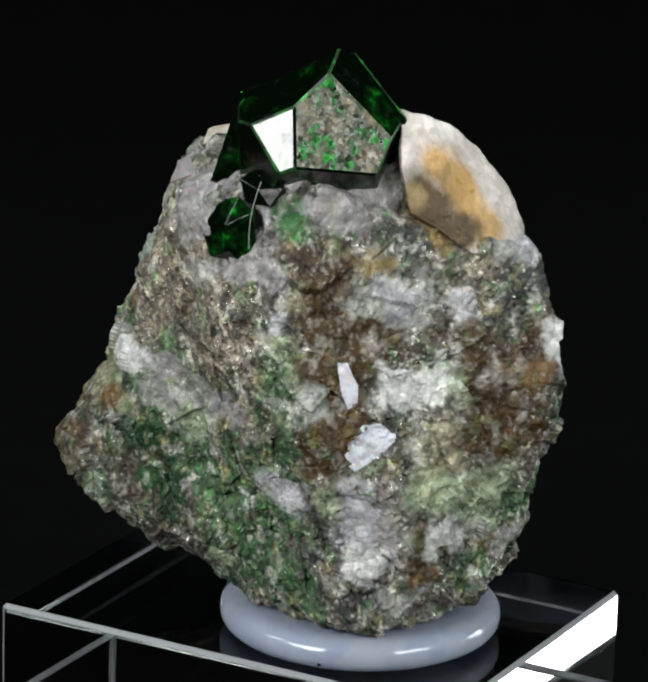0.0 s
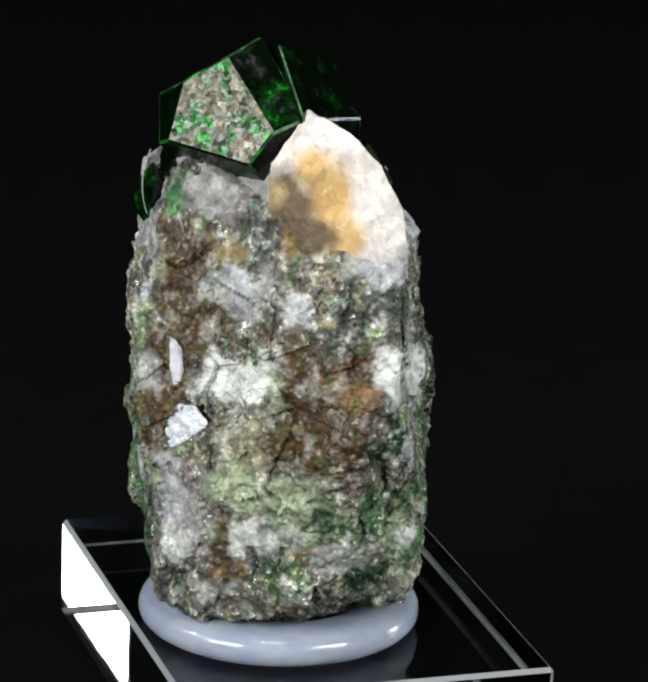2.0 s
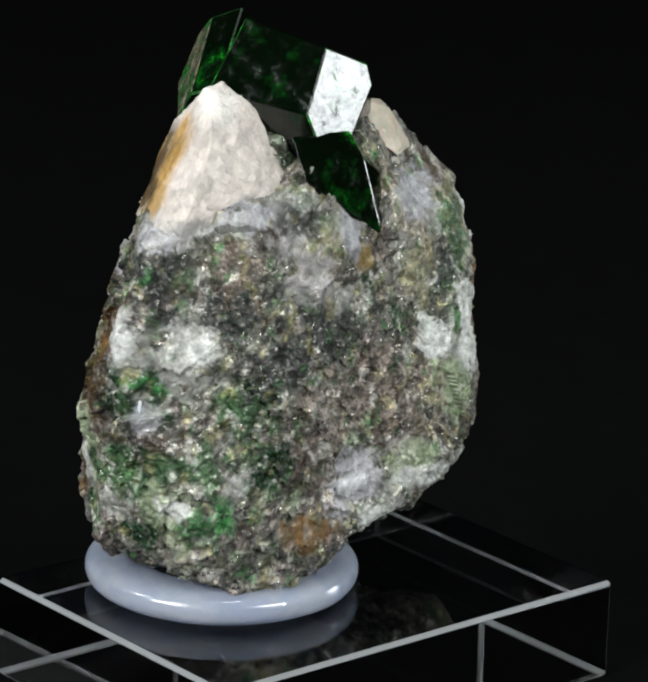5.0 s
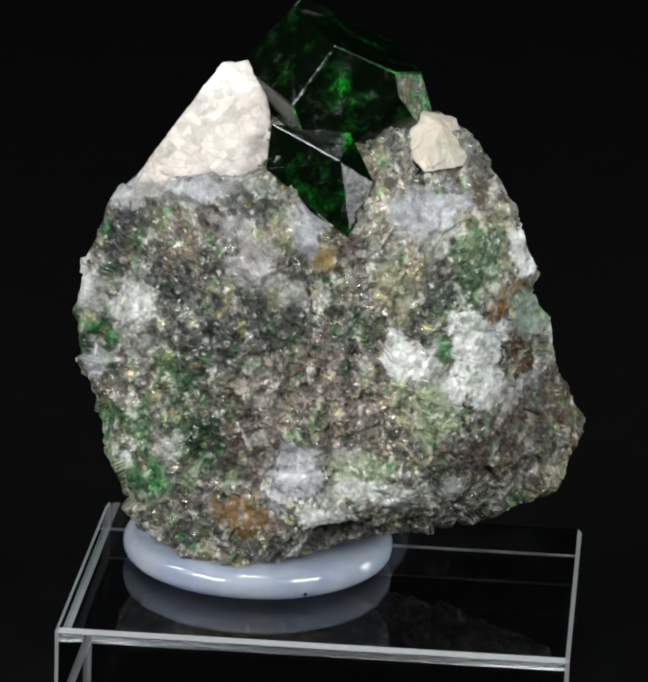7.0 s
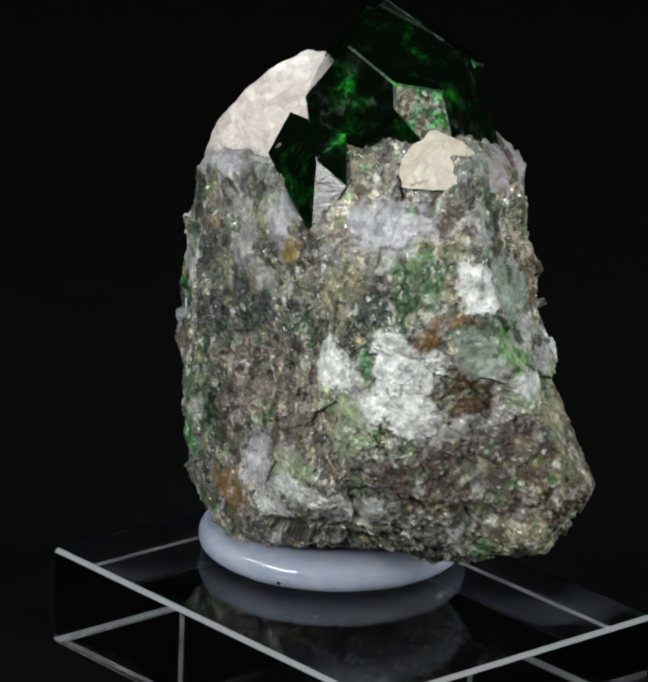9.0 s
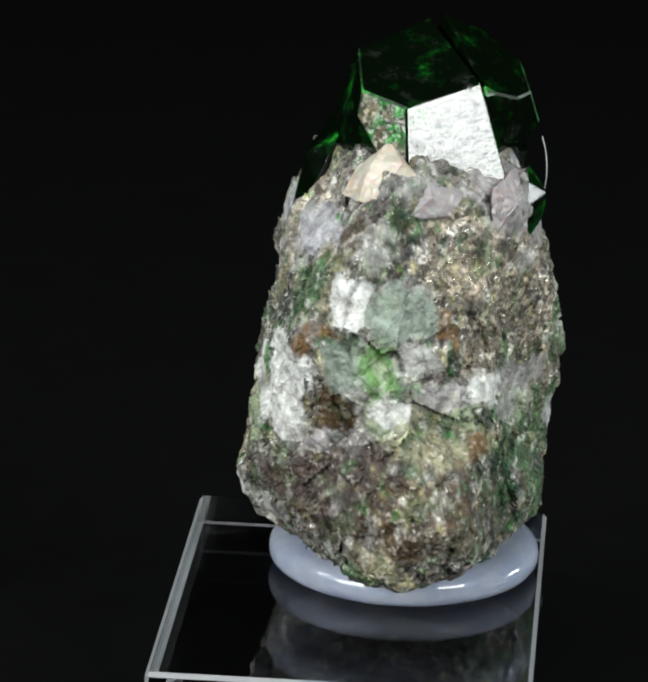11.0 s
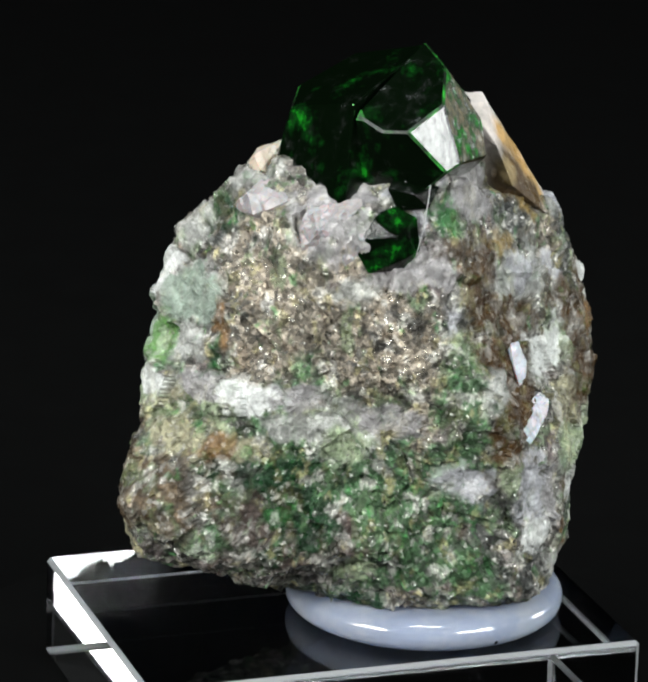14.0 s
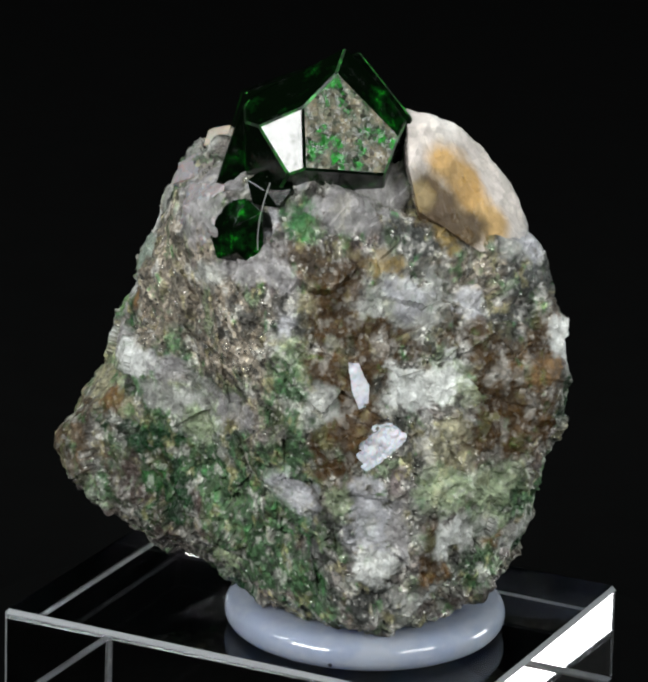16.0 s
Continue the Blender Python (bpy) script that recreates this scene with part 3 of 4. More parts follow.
patch(PALE, 2.8, 4.9, -10.7, 1.8, 1.6)
patch(PALE, 9.3, -14.2, -8.0, 2.6, 1.1)
patch(PALE, -2.9, 7.2, -9.3, 2.4, 1.2)
patch(PALE, 13.0, -5.7, 2.2, 1.3, 2.1)
patch(PALE, 7.1, -16.1, -4.7, 1.8, 1.5)
patch(PALE, -8.8, 7.5, -1.6, 1.8, 1.4)
patch(PALE, 11.5, -4.8, 10.4, 2.7, 0.9)
patch(PALE, 15.0, -8.8, 2.7, 1.2, 2.0)
patch(PALE, -6.4, -12.3, 9.0, 1.5, 1.6)
patch(PALE, -4.9, 3.7, 10.2, 1.8, 1.3)
patch(PALE, -1.2, 3.4, 10.6, 1.8, 1.3)
patch(PALE, -13.0, 0.9, 6.7, 0.8, 2.9)
patch(PALE, 12.6, -10.9, -9.9, 1.8, 1.2)
patch(PALE, -9.9, 7.1, -2.4, 1.8, 1.2)
patch(PALE, 5.3, -16.3, -12.6, 1.8, 1.2)
patch(PALE, -8.3, 6.4, 6.3, 1.2, 1.9)
patch(PALE, 13.2, -8.6, 10.3, 1.4, 1.5)
patch(PALE, 6.9, -15.8, -8.3, 1.8, 1.2)
patch(PALE, -3.2, -15.5, -5.9, 1.2, 1.9)
patch(PALE, -11.8, 2.1, 10.6, 1.8, 1.2)
patch(PALE, -9.3, -1.7, 14.5, 1.8, 1.1)
patch(PALE, -3.6, -15.1, -5.7, 1.4, 1.4)
patch(PALE, 7.7, -1.3, 11.7, 2.4, 0.8)
patch(PALE, -10.3, -8.8, -2.9, 1.1, 1.7)
patch(PALE, 10.9, -4.0, 10.7, 1.8, 1.0)
patch(PALE, -3.7, -15.0, -5.6, 0.9, 1.9)
patch(PALE, -15.3, 2.4, -0.3, 1.6, 1.1)
patch(PALE, 4.5, 1.4, 10.2, 2.1, 0.8)
patch(PALE, 5.3, 1.7, 6.4, 0.8, 1.9)
patch(PALE, -10.6, -8.2, 7.4, 1.2, 1.2)
patch(PALE, -6.2, 4.7, 9.0, 1.5, 1.0)
patch(PALE, 11.5, -2.4, -8.1, 1.1, 1.3)
patch(PALE, -12.2, 5.6, -2.9, 1.8, 0.8)
patch(PALE, -2.6, 4.0, 9.9, 1.2, 1.1)
patch(PALE, -10.7, -8.1, 7.7, 1.1, 1.1)
patch(PALE, 4.3, 2.4, 5.1, 1.2, 0.8)
patch(PALE, -15.1, 0.8, 0.1, 1.2, 0.8)
patch(PALE, -14.1, -0.0, 2.9, 1.0, 0.9)
patch(PALE, -0.1, 5.5, -0.6, 0.6, 1.4)
patch(PALE, -14.0, -4.4, 0.7, 0.7, 1.2)
patch(PALE, -10.4, -9.1, -9.5, 0.7, 0.9)
patch(OCHRE, -15.6, 1.1, -1.4, 2.1, 1.5)
patch(OCHRE, -1.4, 2.5, 11.8, 1.8, 1.6)
patch(OCHRE, -18.7, -1.4, -8.1, 1.8, 1.2)
patch(OCHRE, -4.2, 3.0, 11.1, 1.8, 1.1)
patch(OCHRE, -2.4, 5.6, 4.9, 1.1, 1.6)
patch(OCHRE, -17.2, 3.0, -8.5, 1.8, 0.9)
patch(OCHRE, -9.6, 4.8, 9.0, 1.8, 0.9)
patch(OCHRE, -11.1, -7.7, 8.1, 1.3, 1.1)
patch(OCHRE, -2.3, 2.7, 11.4, 1.1, 0.4)
patch(LAVENDER, 2.0, -17.1, -7.0, 1.5, 2.5)
patch(LAVENDER, -5.2, -11.6, 13.1, 1.5, 2.1)
patch(LAVENDER, 4.7, 3.3, -8.4, 1.4, 1.9)
patch(LAVENDER, 4.2, 3.7, -8.3, 1.1, 1.9)
patch(LAVENDER, 10.0, -2.6, 11.1, 1.8, 1.0)
patch(LAVENDER, 5.2, 2.9, -8.1, 1.1, 1.6)
patch(LAVENDER, 8.2, -12.4, 7.1, 0.9, 0.9)
patch(LAVENDER, 8.5, -12.3, 7.3, 0.8, 0.9)
patch(WHITE, -8.3, 7.4, 1.1, 1.6, 2.0)
patch(WHITE, -7.4, 7.3, 1.7, 1.8, 1.6)
patch(WHITE, 6.2, -14.4, 2.1, 1.8, 1.5)
patch(WHITE, -8.9, 7.1, 1.3, 1.3, 1.9)
patch(WHITE, -12.8, 4.9, 7.5, 1.5, 1.7)
patch(WHITE, -13.0, 4.6, 6.8, 0.8, 2.6)
patch(WHITE, -6.2, 7.6, -0.6, 1.4, 1.6)
patch(WHITE, -12.7, 5.0, 7.4, 1.2, 1.7)
patch(WHITE, -6.6, 7.1, 2.1, 1.1, 1.6)
patch(WHITE, -13.5, -5.6, 0.4, 1.3, 1.3)
patch(WHITE, 14.1, -5.9, -8.5, 1.3, 1.3)
patch(WHITE, -3.0, 6.7, 0.5, 1.3, 1.1)
patch(WHITE, -9.5, -9.5, -2.6, 1.4, 1.1)
patch(WHITE, 2.8, 4.8, -11.2, 2.1, 0.6)
patch(WHITE, -2.4, 6.4, 0.3, 0.9, 1.5)
patch(WHITE, -0.7, 7.0, -8.6, 1.8, 0.7)
patch(WHITE, -8.7, -10.3, -2.3, 1.3, 0.9)
patch(WHITE, -11.9, 5.3, 7.9, 0.8, 1.6)
patch(WHITE, -11.5, -7.6, -1.4, 1.2, 0.9)
patch(WHITE, 15.5, -9.7, 3.0, 1.0, 1.1)
patch(WHITE, -13.2, -5.9, 0.1, 1.1, 1.0)
patch(WHITE, 15.1, -10.0, 3.6, 0.6, 1.3)
patch(WHITE, -5.0, 6.8, -9.8, 1.8, 0.4)
patch(WHITE, -11.5, 5.7, -10.3, 0.7, 1.1)
patch(WHITE, 15.2, -9.9, 3.7, 0.7, 1.1)
patch(WHITE, -12.9, 1.7, 6.9, 1.1, 0.6)
patch(WHITE, -14.1, 0.2, 3.2, 0.8, 0.8)
patch(WHITE, -1.1, 7.2, -8.6, 0.6, 1.0)
patch(WHITE, -14.2, 1.4, 2.8, 0.8, 0.7)
patch(WHITE, -1.7, 5.9, 1.5, 0.4, 1.3)
patch(WHITE, -11.4, 5.2, -11.4, 0.4, 0.7)
patch(EMERALD, -11.4, -7.8, -1.4, 1.1, 1.1)
patch(EMERALD, -2.8, -12.9, 13.0, 1.0, 1.1)
patch(EMERALD, -5.8, -9.7, -15.5, 1.1, 0.6)
patch(EMERALD, 13.9, -6.6, -0.5, 0.6, 0.3)
patch(EMERALD, 13.8, -6.5, -0.1, 0.5, 0.3)
spot(EMERALD, -2.9, -12.9, 13.0, 1.2, 1.3)
spot(QUARTZ, -9.7, -8.2, 13.5, 2.2, 1.8)
spot(QUARTZ, -5.4, -12.8, 9.8, 2.4, 1.4)
spot(QUARTZ, 0.4, -12.3, 13.8, 2.7, 1.8)
spot(QUARTZ, 3.0, -9.6, 14.3, 1.2, 2.1)
spot(TAN, -8.6, -10.7, 5.4, 4.5, 3.4)
spot(TAN, -6.1, -14.1, 3.1, 3.0, 1.8)
spot(PALE, -9.5, -10.1, 7.9, 1.8, 0.9)
spot(LAVENDER, -4.1, -14.4, 5.9, 0.8, 1.1)
spot(OCHRE, -2.5, -14.3, 7.3, 0.8, 1.5)
spot(PALE, -4.3, -14.4, 4.5, 0.9, 0.9)
spot(PALE_GREEN, -3.4, -15.5, 3.7, 1.2, 1.8)
spot(RUST, -0.0, -14.0, 6.7, 2.5, 2.7)
spot(RUST, -1.4, -15.8, 3.2, 1.8, 2.1)
spot(RUST, 2.3, -14.0, 6.1, 2.1, 1.8)
spot(RUST, -0.1, -17.2, -0.6, 1.6, 3.7)
spot(RUST, 2.4, -14.9, 3.4, 2.4, 1.2)
spot(RUST, 9.5, -13.4, 1.9, 1.2, 2.1)
spot(BROWN, 12.8, -12.1, 2.8, 2.7, 4.3)
spot(RUST, 10.9, -13.5, -1.8, 2.4, 2.4)
spot(BROWN, -2.2, -13.7, 10.5, 1.8, 0.9)
spot(HONEY, 2.8, -12.9, 9.8, 1.3, 0.8)
spot(HONEY, 8.3, -10.8, 11.5, 2.1, 1.2)
spot(PALE, 3.8, -13.7, 7.6, 2.4, 1.5)
spot(WHITE, 8.6, -11.8, 6.9, 1.2, 0.9)
spot(SHADE_MICA, 10.5, -11.1, 8.5, 2.1, 1.5)
spot(SHADE_MICA, 4.5, -12.0, 11.1, 1.5, 1.2)
spot(SHADE_MICA, 11.5, -11.1, 5.8, 1.8, 1.2)
spot(WHITE, 4.2, -14.5, 1.8, 1.6, 1.4)
spot(PALE_GREEN, 6.9, -14.6, 1.9, 1.8, 1.4)
spot(OCHRE, 7.3, -15.3, -2.5, 1.8, 2.1)
spot(PALE, -2.1, -16.6, 0.7, 1.2, 1.4)
spot(LAVENDER, 1.7, -17.1, -6.8, 1.3, 2.3)
spot(WHITE, 2.3, -17.2, -10.3, 1.6, 1.1)
spot(QUARTZ, 3.9, -17.0, -7.6, 0.8, 1.8)
spot(LAVENDER, -2.9, -15.8, -6.1, 1.0, 1.8)
spot(PALE_GREEN, -0.5, -17.0, -5.6, 0.9, 1.2)
spot(PALE_GREEN, 6.8, -16.4, -4.9, 1.5, 1.2)
spot(PALE, 6.5, -16.1, -7.9, 1.0, 2.4)
spot(PALE, 10.4, -13.6, -4.9, 1.8, 1.2)
spot(PALE, 8.7, -14.7, -8.7, 1.3, 1.1)
spot(PALE_GREEN, 10.8, -13.6, -7.7, 1.5, 1.5)
spot(GREEN, 12.6, -12.6, -6.5, 0.9, 1.8)
spot(GREEN, 9.7, -14.1, -11.4, 1.8, 1.5)
spot(ORANGE, 6.4, -16.1, -11.4, 1.2, 0.9)
spot(PALE, 5.6, -16.6, -12.8, 1.8, 0.9)
spot(SHADE_MICA, -0.7, -16.6, -9.5, 1.8, 2.4)
spot(GREEN, -2.1, -15.6, -12.8, 1.8, 2.1)
spot(TAN, -4.8, -11.6, -15.2, 1.3, 1.1)
spot(DARK_GREEN, -6.4, -8.2, -15.1, 0.8, 1.5)
spot(GREEN, -3.5, -15.6, -3.1, 1.8, 2.1)
spot(GREEN, -5.9, -13.7, -4.1, 1.8, 2.7)
spot(TAN, -5.1, -14.3, -0.8, 1.8, 1.8)
spot(SHADE_MICA, 2.1, -17.5, -13.2, 1.8, 1.2)
spot(QUARTZ, -11.7, -7.7, 0.9, 1.8, 0.9)
spot(PALE, -10.3, -9.0, -0.9, 2.1, 1.1)
spot(PALE_GREEN, -8.7, -9.9, -2.7, 1.3, 1.5)
spot(DARK_GREEN, -15.6, -4.7, -4.7, 2.7, 1.8)
spot(SHADE_MICA, -17.2, -3.0, -7.0, 1.5, 2.1)
# UMBER low on the foot includes the shade that falls there
spot(UMBER, -13.3, -6.3, -8.0, 2.1, 1.8)
spot(GREEN, -15.8, -4.3, -9.1, 1.3, 1.5)
spot(GREEN, -10.8, -8.3, -5.9, 1.5, 1.5)
spot(UMBER, -9.2, -11.0, -8.7, 1.8, 2.4)
spot(UMBER, -12.3, -7.7, -10.7, 2.1, 1.1)
spot(OCHRE, -14.0, -5.7, -3.1, 1.5, 0.8)
spot(LAVENDER, 4.2, -13.3, 7.9, 1.2, 1.2)
spot(QUARTZ, 1.3, -10.9, 14.8, 1.5, 1.5)
spot(PALE, 12.8, -9.1, 10.2, 2.1, 0.9)
spot(TAN, 8.9, -11.4, 8.6, 1.8, 1.8)
spot(LAVENDER, 8.6, -12.2, 6.8, 0.9, 1.1)
spot(WHITE, 5.9, -14.2, 1.7, 2.1, 1.4)
spot(RUST, 9.5, -13.3, 3.2, 1.1, 1.2)
spot(RUST, 11.4, -13.1, -1.4, 2.9, 2.3)
spot(ORANGE, 13.6, -11.8, 2.4, 1.8, 1.5)
spot(RUST, 13.7, -10.9, 4.1, 0.9, 1.2)
spot(WHITE, 15.0, -9.9, 3.7, 0.9, 1.4)
spot(PALE, 13.8, -6.6, 2.2, 0.6, 2.1)
spot(DARK_GREEN, 14.6, -7.9, -1.4, 1.8, 1.5)
spot(EMERALD, 13.8, -7.0, -0.3, 0.6, 0.4)
spot(PALE_GREEN, 9.7, -14.3, -5.5, 3.6, 1.5)
spot(RUST, 6.2, -16.5, -9.1, 0.7, 2.7)
spot(WHITE, 7.4, -15.9, -8.5, 1.1, 1.4)
spot(PALE, 9.9, -13.7, -8.5, 0.9, 0.7)
spot(GREEN, 13.1, -10.9, -7.2, 2.7, 1.5)
spot(PALE_GREEN, 13.3, -6.0, -8.8, 1.3, 1.5)
spot(DARK_GREEN, 12.2, -9.8, -11.8, 1.5, 1.0)
spot(PALE, 12.5, -10.8, -9.9, 1.5, 0.5)
spot(UMBER, 8.0, -14.4, -13.9, 2.7, 0.6)
spot(SHADE_MICA, 11.2, -3.9, 7.2, 2.7, 2.4)
spot(SHADE_MICA, 12.5, -5.3, 4.2, 2.4, 1.5)
spot(PALE, 13.2, -5.9, 2.3, 1.1, 2.3)
spot(WHITE, 15.3, -9.7, 3.5, 0.8, 1.4)
spot(LAVENDER, 13.2, -8.8, 10.1, 1.3, 1.5)
spot(GREEN, 11.0, -2.4, -1.1, 1.8, 1.8)
spot(EMERALD, 15.2, -8.3, 0.4, 1.2, 0.4)
spot(LAVENDER, 15.0, -7.8, -2.1, 0.8, 1.1)
spot(GREEN, 13.6, -8.8, -6.5, 3.6, 1.1)
spot(PALE_GREEN, 13.8, -6.4, -8.5, 1.5, 1.4)
spot(PALE, 12.5, -10.9, -9.9, 1.8, 0.9)
spot(DARK_GREEN, 12.6, -9.1, -11.6, 1.3, 0.7)
spot(QUARTZ, 4.2, 3.2, -8.1, 0.8, 1.8)
spot(OCHRE, 6.0, 1.1, 7.9, 1.5, 3.0)
spot(SHADE_MICA, 8.2, 0.8, 2.9, 1.8, 3.7)
spot(PALE, 13.3, -5.8, 1.8, 1.6, 1.8)
spot(LAVENDER, 13.5, -8.1, 10.0, 1.2, 1.2)
spot(SHADE_MICA, 13.6, -7.1, 7.2, 2.7, 1.8)
spot(ORANGE, 6.7, 1.5, -11.8, 1.8, 1.1)
spot(EMERALD, 13.4, -4.8, -10.3, 1.3, 1.2)
spot(DARK_GREEN, 12.2, -9.3, -11.9, 1.1, 1.2)
spot(WHITE, 13.4, -6.2, -9.0, 1.1, 0.9)
spot(LAVENDER, 4.3, 3.1, -7.9, 1.1, 1.8)
spot(PALE_GREEN, 0.7, 6.3, -8.2, 1.5, 1.4)
spot(WHITE, -2.1, 6.4, 0.7, 0.9, 1.5)
spot(PALE_GREEN, -3.9, 8.1, -2.5, 1.1, 2.3)
spot(TAN, -2.7, 3.6, 11.0, 2.4, 2.4)
spot(OCHRE, 0.3, 2.8, 11.6, 0.8, 1.5)
spot(GREEN, -7.3, 6.4, 5.0, 1.1, 1.5)
spot(MAUVE, 2.2, 4.7, -3.1, 2.1, 1.8)
spot(QUARTZ, 6.5, 0.9, 6.7, 1.8, 1.8)
spot(SHADE_MICA, 5.5, 1.9, 2.2, 2.7, 1.8)
spot(WHITE, 12.8, -4.8, 2.7, 1.1, 1.7)
spot(SHADE_MICA, 6.3, -0.3, 10.5, 1.6, 1.1)
spot(MAUVE, 10.6, -3.6, 8.4, 2.4, 1.5)
spot(MAUVE, 3.3, 3.4, -2.3, 4.5, 2.7)
spot(HONEY, 2.2, 3.2, 7.4, 0.8, 0.7)
spot(DARK_GREEN, 0.7, 4.9, 3.0, 0.8, 1.0)
spot(WHITE, -3.0, 6.5, 0.4, 1.5, 1.4)
spot(WHITE, -7.7, 7.2, 1.4, 1.6, 1.8)
spot(PALE, -9.0, 7.4, -1.9, 1.2, 1.4)
spot(EMERALD, -5.0, 7.3, 1.3, 0.5, 1.2)
spot(OCHRE, -2.3, 5.2, 5.9, 1.5, 1.7)
spot(LAVENDER, -6.0, 3.4, 10.5, 2.4, 1.5)
spot(GREEN, -8.3, 5.5, 7.5, 1.8, 1.7)
spot(RUST, -12.2, 5.5, -0.5, 1.6, 1.7)
spot(GREEN, -12.4, 5.4, 3.9, 1.6, 1.7)
spot(ORANGE, -9.7, 6.6, 3.5, 0.5, 0.5)
spot(PALE, -12.7, 1.8, 6.9, 0.9, 1.8)
spot(UMBER, -13.1, 5.3, -6.3, 4.8, 3.4)
# brown foot tip, its colour deepened to stand for shade
spot(BROWN, -17.6, 3.0, -6.5, 1.3, 2.7)
spot(WHITE, -0.8, 6.9, -8.9, 2.7, 0.9)
spot(PALE, -4.7, 7.1, -9.3, 2.1, 0.9)
spot(LAVENDER, 3.7, 4.0, -8.2, 1.2, 1.8)
spot(ORANGE, 7.4, 1.1, -11.6, 1.0, 1.0)
spot(DARK_GREEN, 9.7, -0.7, -6.6, 1.5, 1.7)
spot(EMERALD, 12.4, -3.4, -9.6, 1.0, 1.1)
spot(GREEN, 12.9, -4.2, -6.6, 1.3, 1.4)
spot(SHADE_MICA, 10.2, -0.5, 0.3, 2.1, 1.8)
spot(LAVENDER, 3.4, 2.3, 9.4, 0.8, 1.7)
spot(LAVENDER, -4.4, 3.7, 10.3, 1.8, 1.4)
spot(BROWN, -10.0, 3.3, 11.1, 1.3, 1.1)
spot(SHADE_MICA, -11.7, -0.6, 10.6, 1.3, 1.7)
spot(TAN, -11.1, -3.5, 11.9, 2.1, 1.5)
spot(WHITE, -12.3, 4.5, 7.6, 1.3, 1.4)
spot(OCHRE, -10.7, 5.3, 6.7, 0.8, 1.2)
spot(GREYGREEN, -13.6, 1.8, 6.3, 1.6, 1.5)
spot(ORANGE, -9.2, 6.7, 3.5, 0.7, 0.7)
spot(ORANGE, -11.7, 5.8, 5.0, 1.1, 0.4)
spot(GREYGREEN, -12.8, 5.0, 2.9, 1.9, 1.5)
spot(WHITE, -8.1, 7.0, 0.6, 1.1, 2.0)
spot(PALE, -4.4, 7.4, 0.6, 0.5, 1.4)
spot(WHITE, -8.5, 7.6, -1.8, 1.6, 1.5)
spot(LIME, -14.4, 2.9, 2.1, 1.0, 1.4)
spot(PALE, -14.3, 1.2, 2.7, 1.3, 0.8)
spot(PALE_GREEN, -15.6, 2.6, -0.4, 1.6, 1.1)
spot(GREEN, -16.2, -0.4, -2.6, 2.4, 1.8)
spot(WHITE, -15.0, -3.9, 0.8, 1.0, 1.2)
spot(QUARTZ, -12.3, 5.5, -2.6, 1.8, 1.1)
spot(UMBER, -12.0, 5.9, -6.3, 5.1, 2.3)
spot(BROWN, -17.7, 3.1, -6.9, 2.4, 2.3)
spot(PALE, -6.7, 7.2, -9.3, 0.9, 1.2)
spot(PALE, -11.3, 4.9, -11.1, 0.4, 0.7)
spot(OCHRE, -16.1, 4.0, -10.7, 2.4, 1.4)
spot(GREEN, -19.2, -1.0, -8.1, 1.3, 1.7)
spot(GREYGREEN, -13.5, 1.1, 6.3, 2.4, 1.7)
spot(WHITE, -12.0, 5.0, 7.2, 1.1, 1.4)
spot(ORANGE, -13.8, -2.1, 5.8, 0.4, 1.2)
spot(ORANGE, -13.9, -2.8, 4.0, 0.4, 1.1)
spot(LIME, -14.2, 2.9, 2.4, 1.4, 1.4)
spot(PALE, -14.6, 0.5, 3.3, 1.5, 1.1)
spot(WHITE, -15.6, 2.3, -0.0, 1.3, 0.9)
spot(QUARTZ, -14.9, -1.7, 0.7, 1.9, 1.1)
spot(WHITE, -14.2, -5.4, 0.4, 1.4, 1.3)
spot(PALE_GREEN, -11.5, -8.1, -1.2, 1.6, 1.4)
spot(TAN, -11.7, -4.8, 9.0, 3.6, 2.7)
spot(TAN, -13.2, -4.6, 4.2, 1.8, 2.4)
spot(SHADE_MICA, -9.2, -9.0, 4.6, 2.1, 2.1)
spot(GREEN, -10.8, -8.1, 2.2, 1.8, 1.4)
spot(GREEN, -3.9, -15.4, 0.3, 1.3, 3.4)
spot(OCHRE, -16.6, -0.9, -3.0, 2.7, 1.5)
spot(TAN, -18.6, -1.4, -6.6, 3.1, 2.6)
spot(ORANGE, -15.8, -3.7, -3.0, 1.1, 0.8)
spot(UMBER, -13.3, 5.0, -5.3, 1.5, 2.6)
spot(BROWN, -18.2, 2.8, -7.7, 1.1, 2.7)
spot(DARK_GREEN, -12.4, -7.2, -6.1, 2.7, 3.0)
spot(DARK_GREEN, -13.5, -6.3, -9.6, 1.6, 1.7)
spot(GREEN, -4.8, -13.0, -11.8, 3.3, 1.7)
spot(PALE_GREEN, -7.4, -9.4, -12.0, 1.3, 1.4)
spot(DARK_GREEN, -6.6, -8.1, -15.0, 2.7, 0.8)
spot(GREEN, -8.1, -11.1, -5.7, 3.3, 2.1)
spot(GREYGREEN, -4.1, -15.1, -5.4, 1.3, 1.7)
spot(DARK_GREEN, -11.1, -0.4, 11.7, 1.5, 1.1)
spot(PALE, -10.8, -6.9, 12.3, 2.4, 1.4)
spot(LIME, -13.9, 3.2, 2.9, 1.1, 1.7)
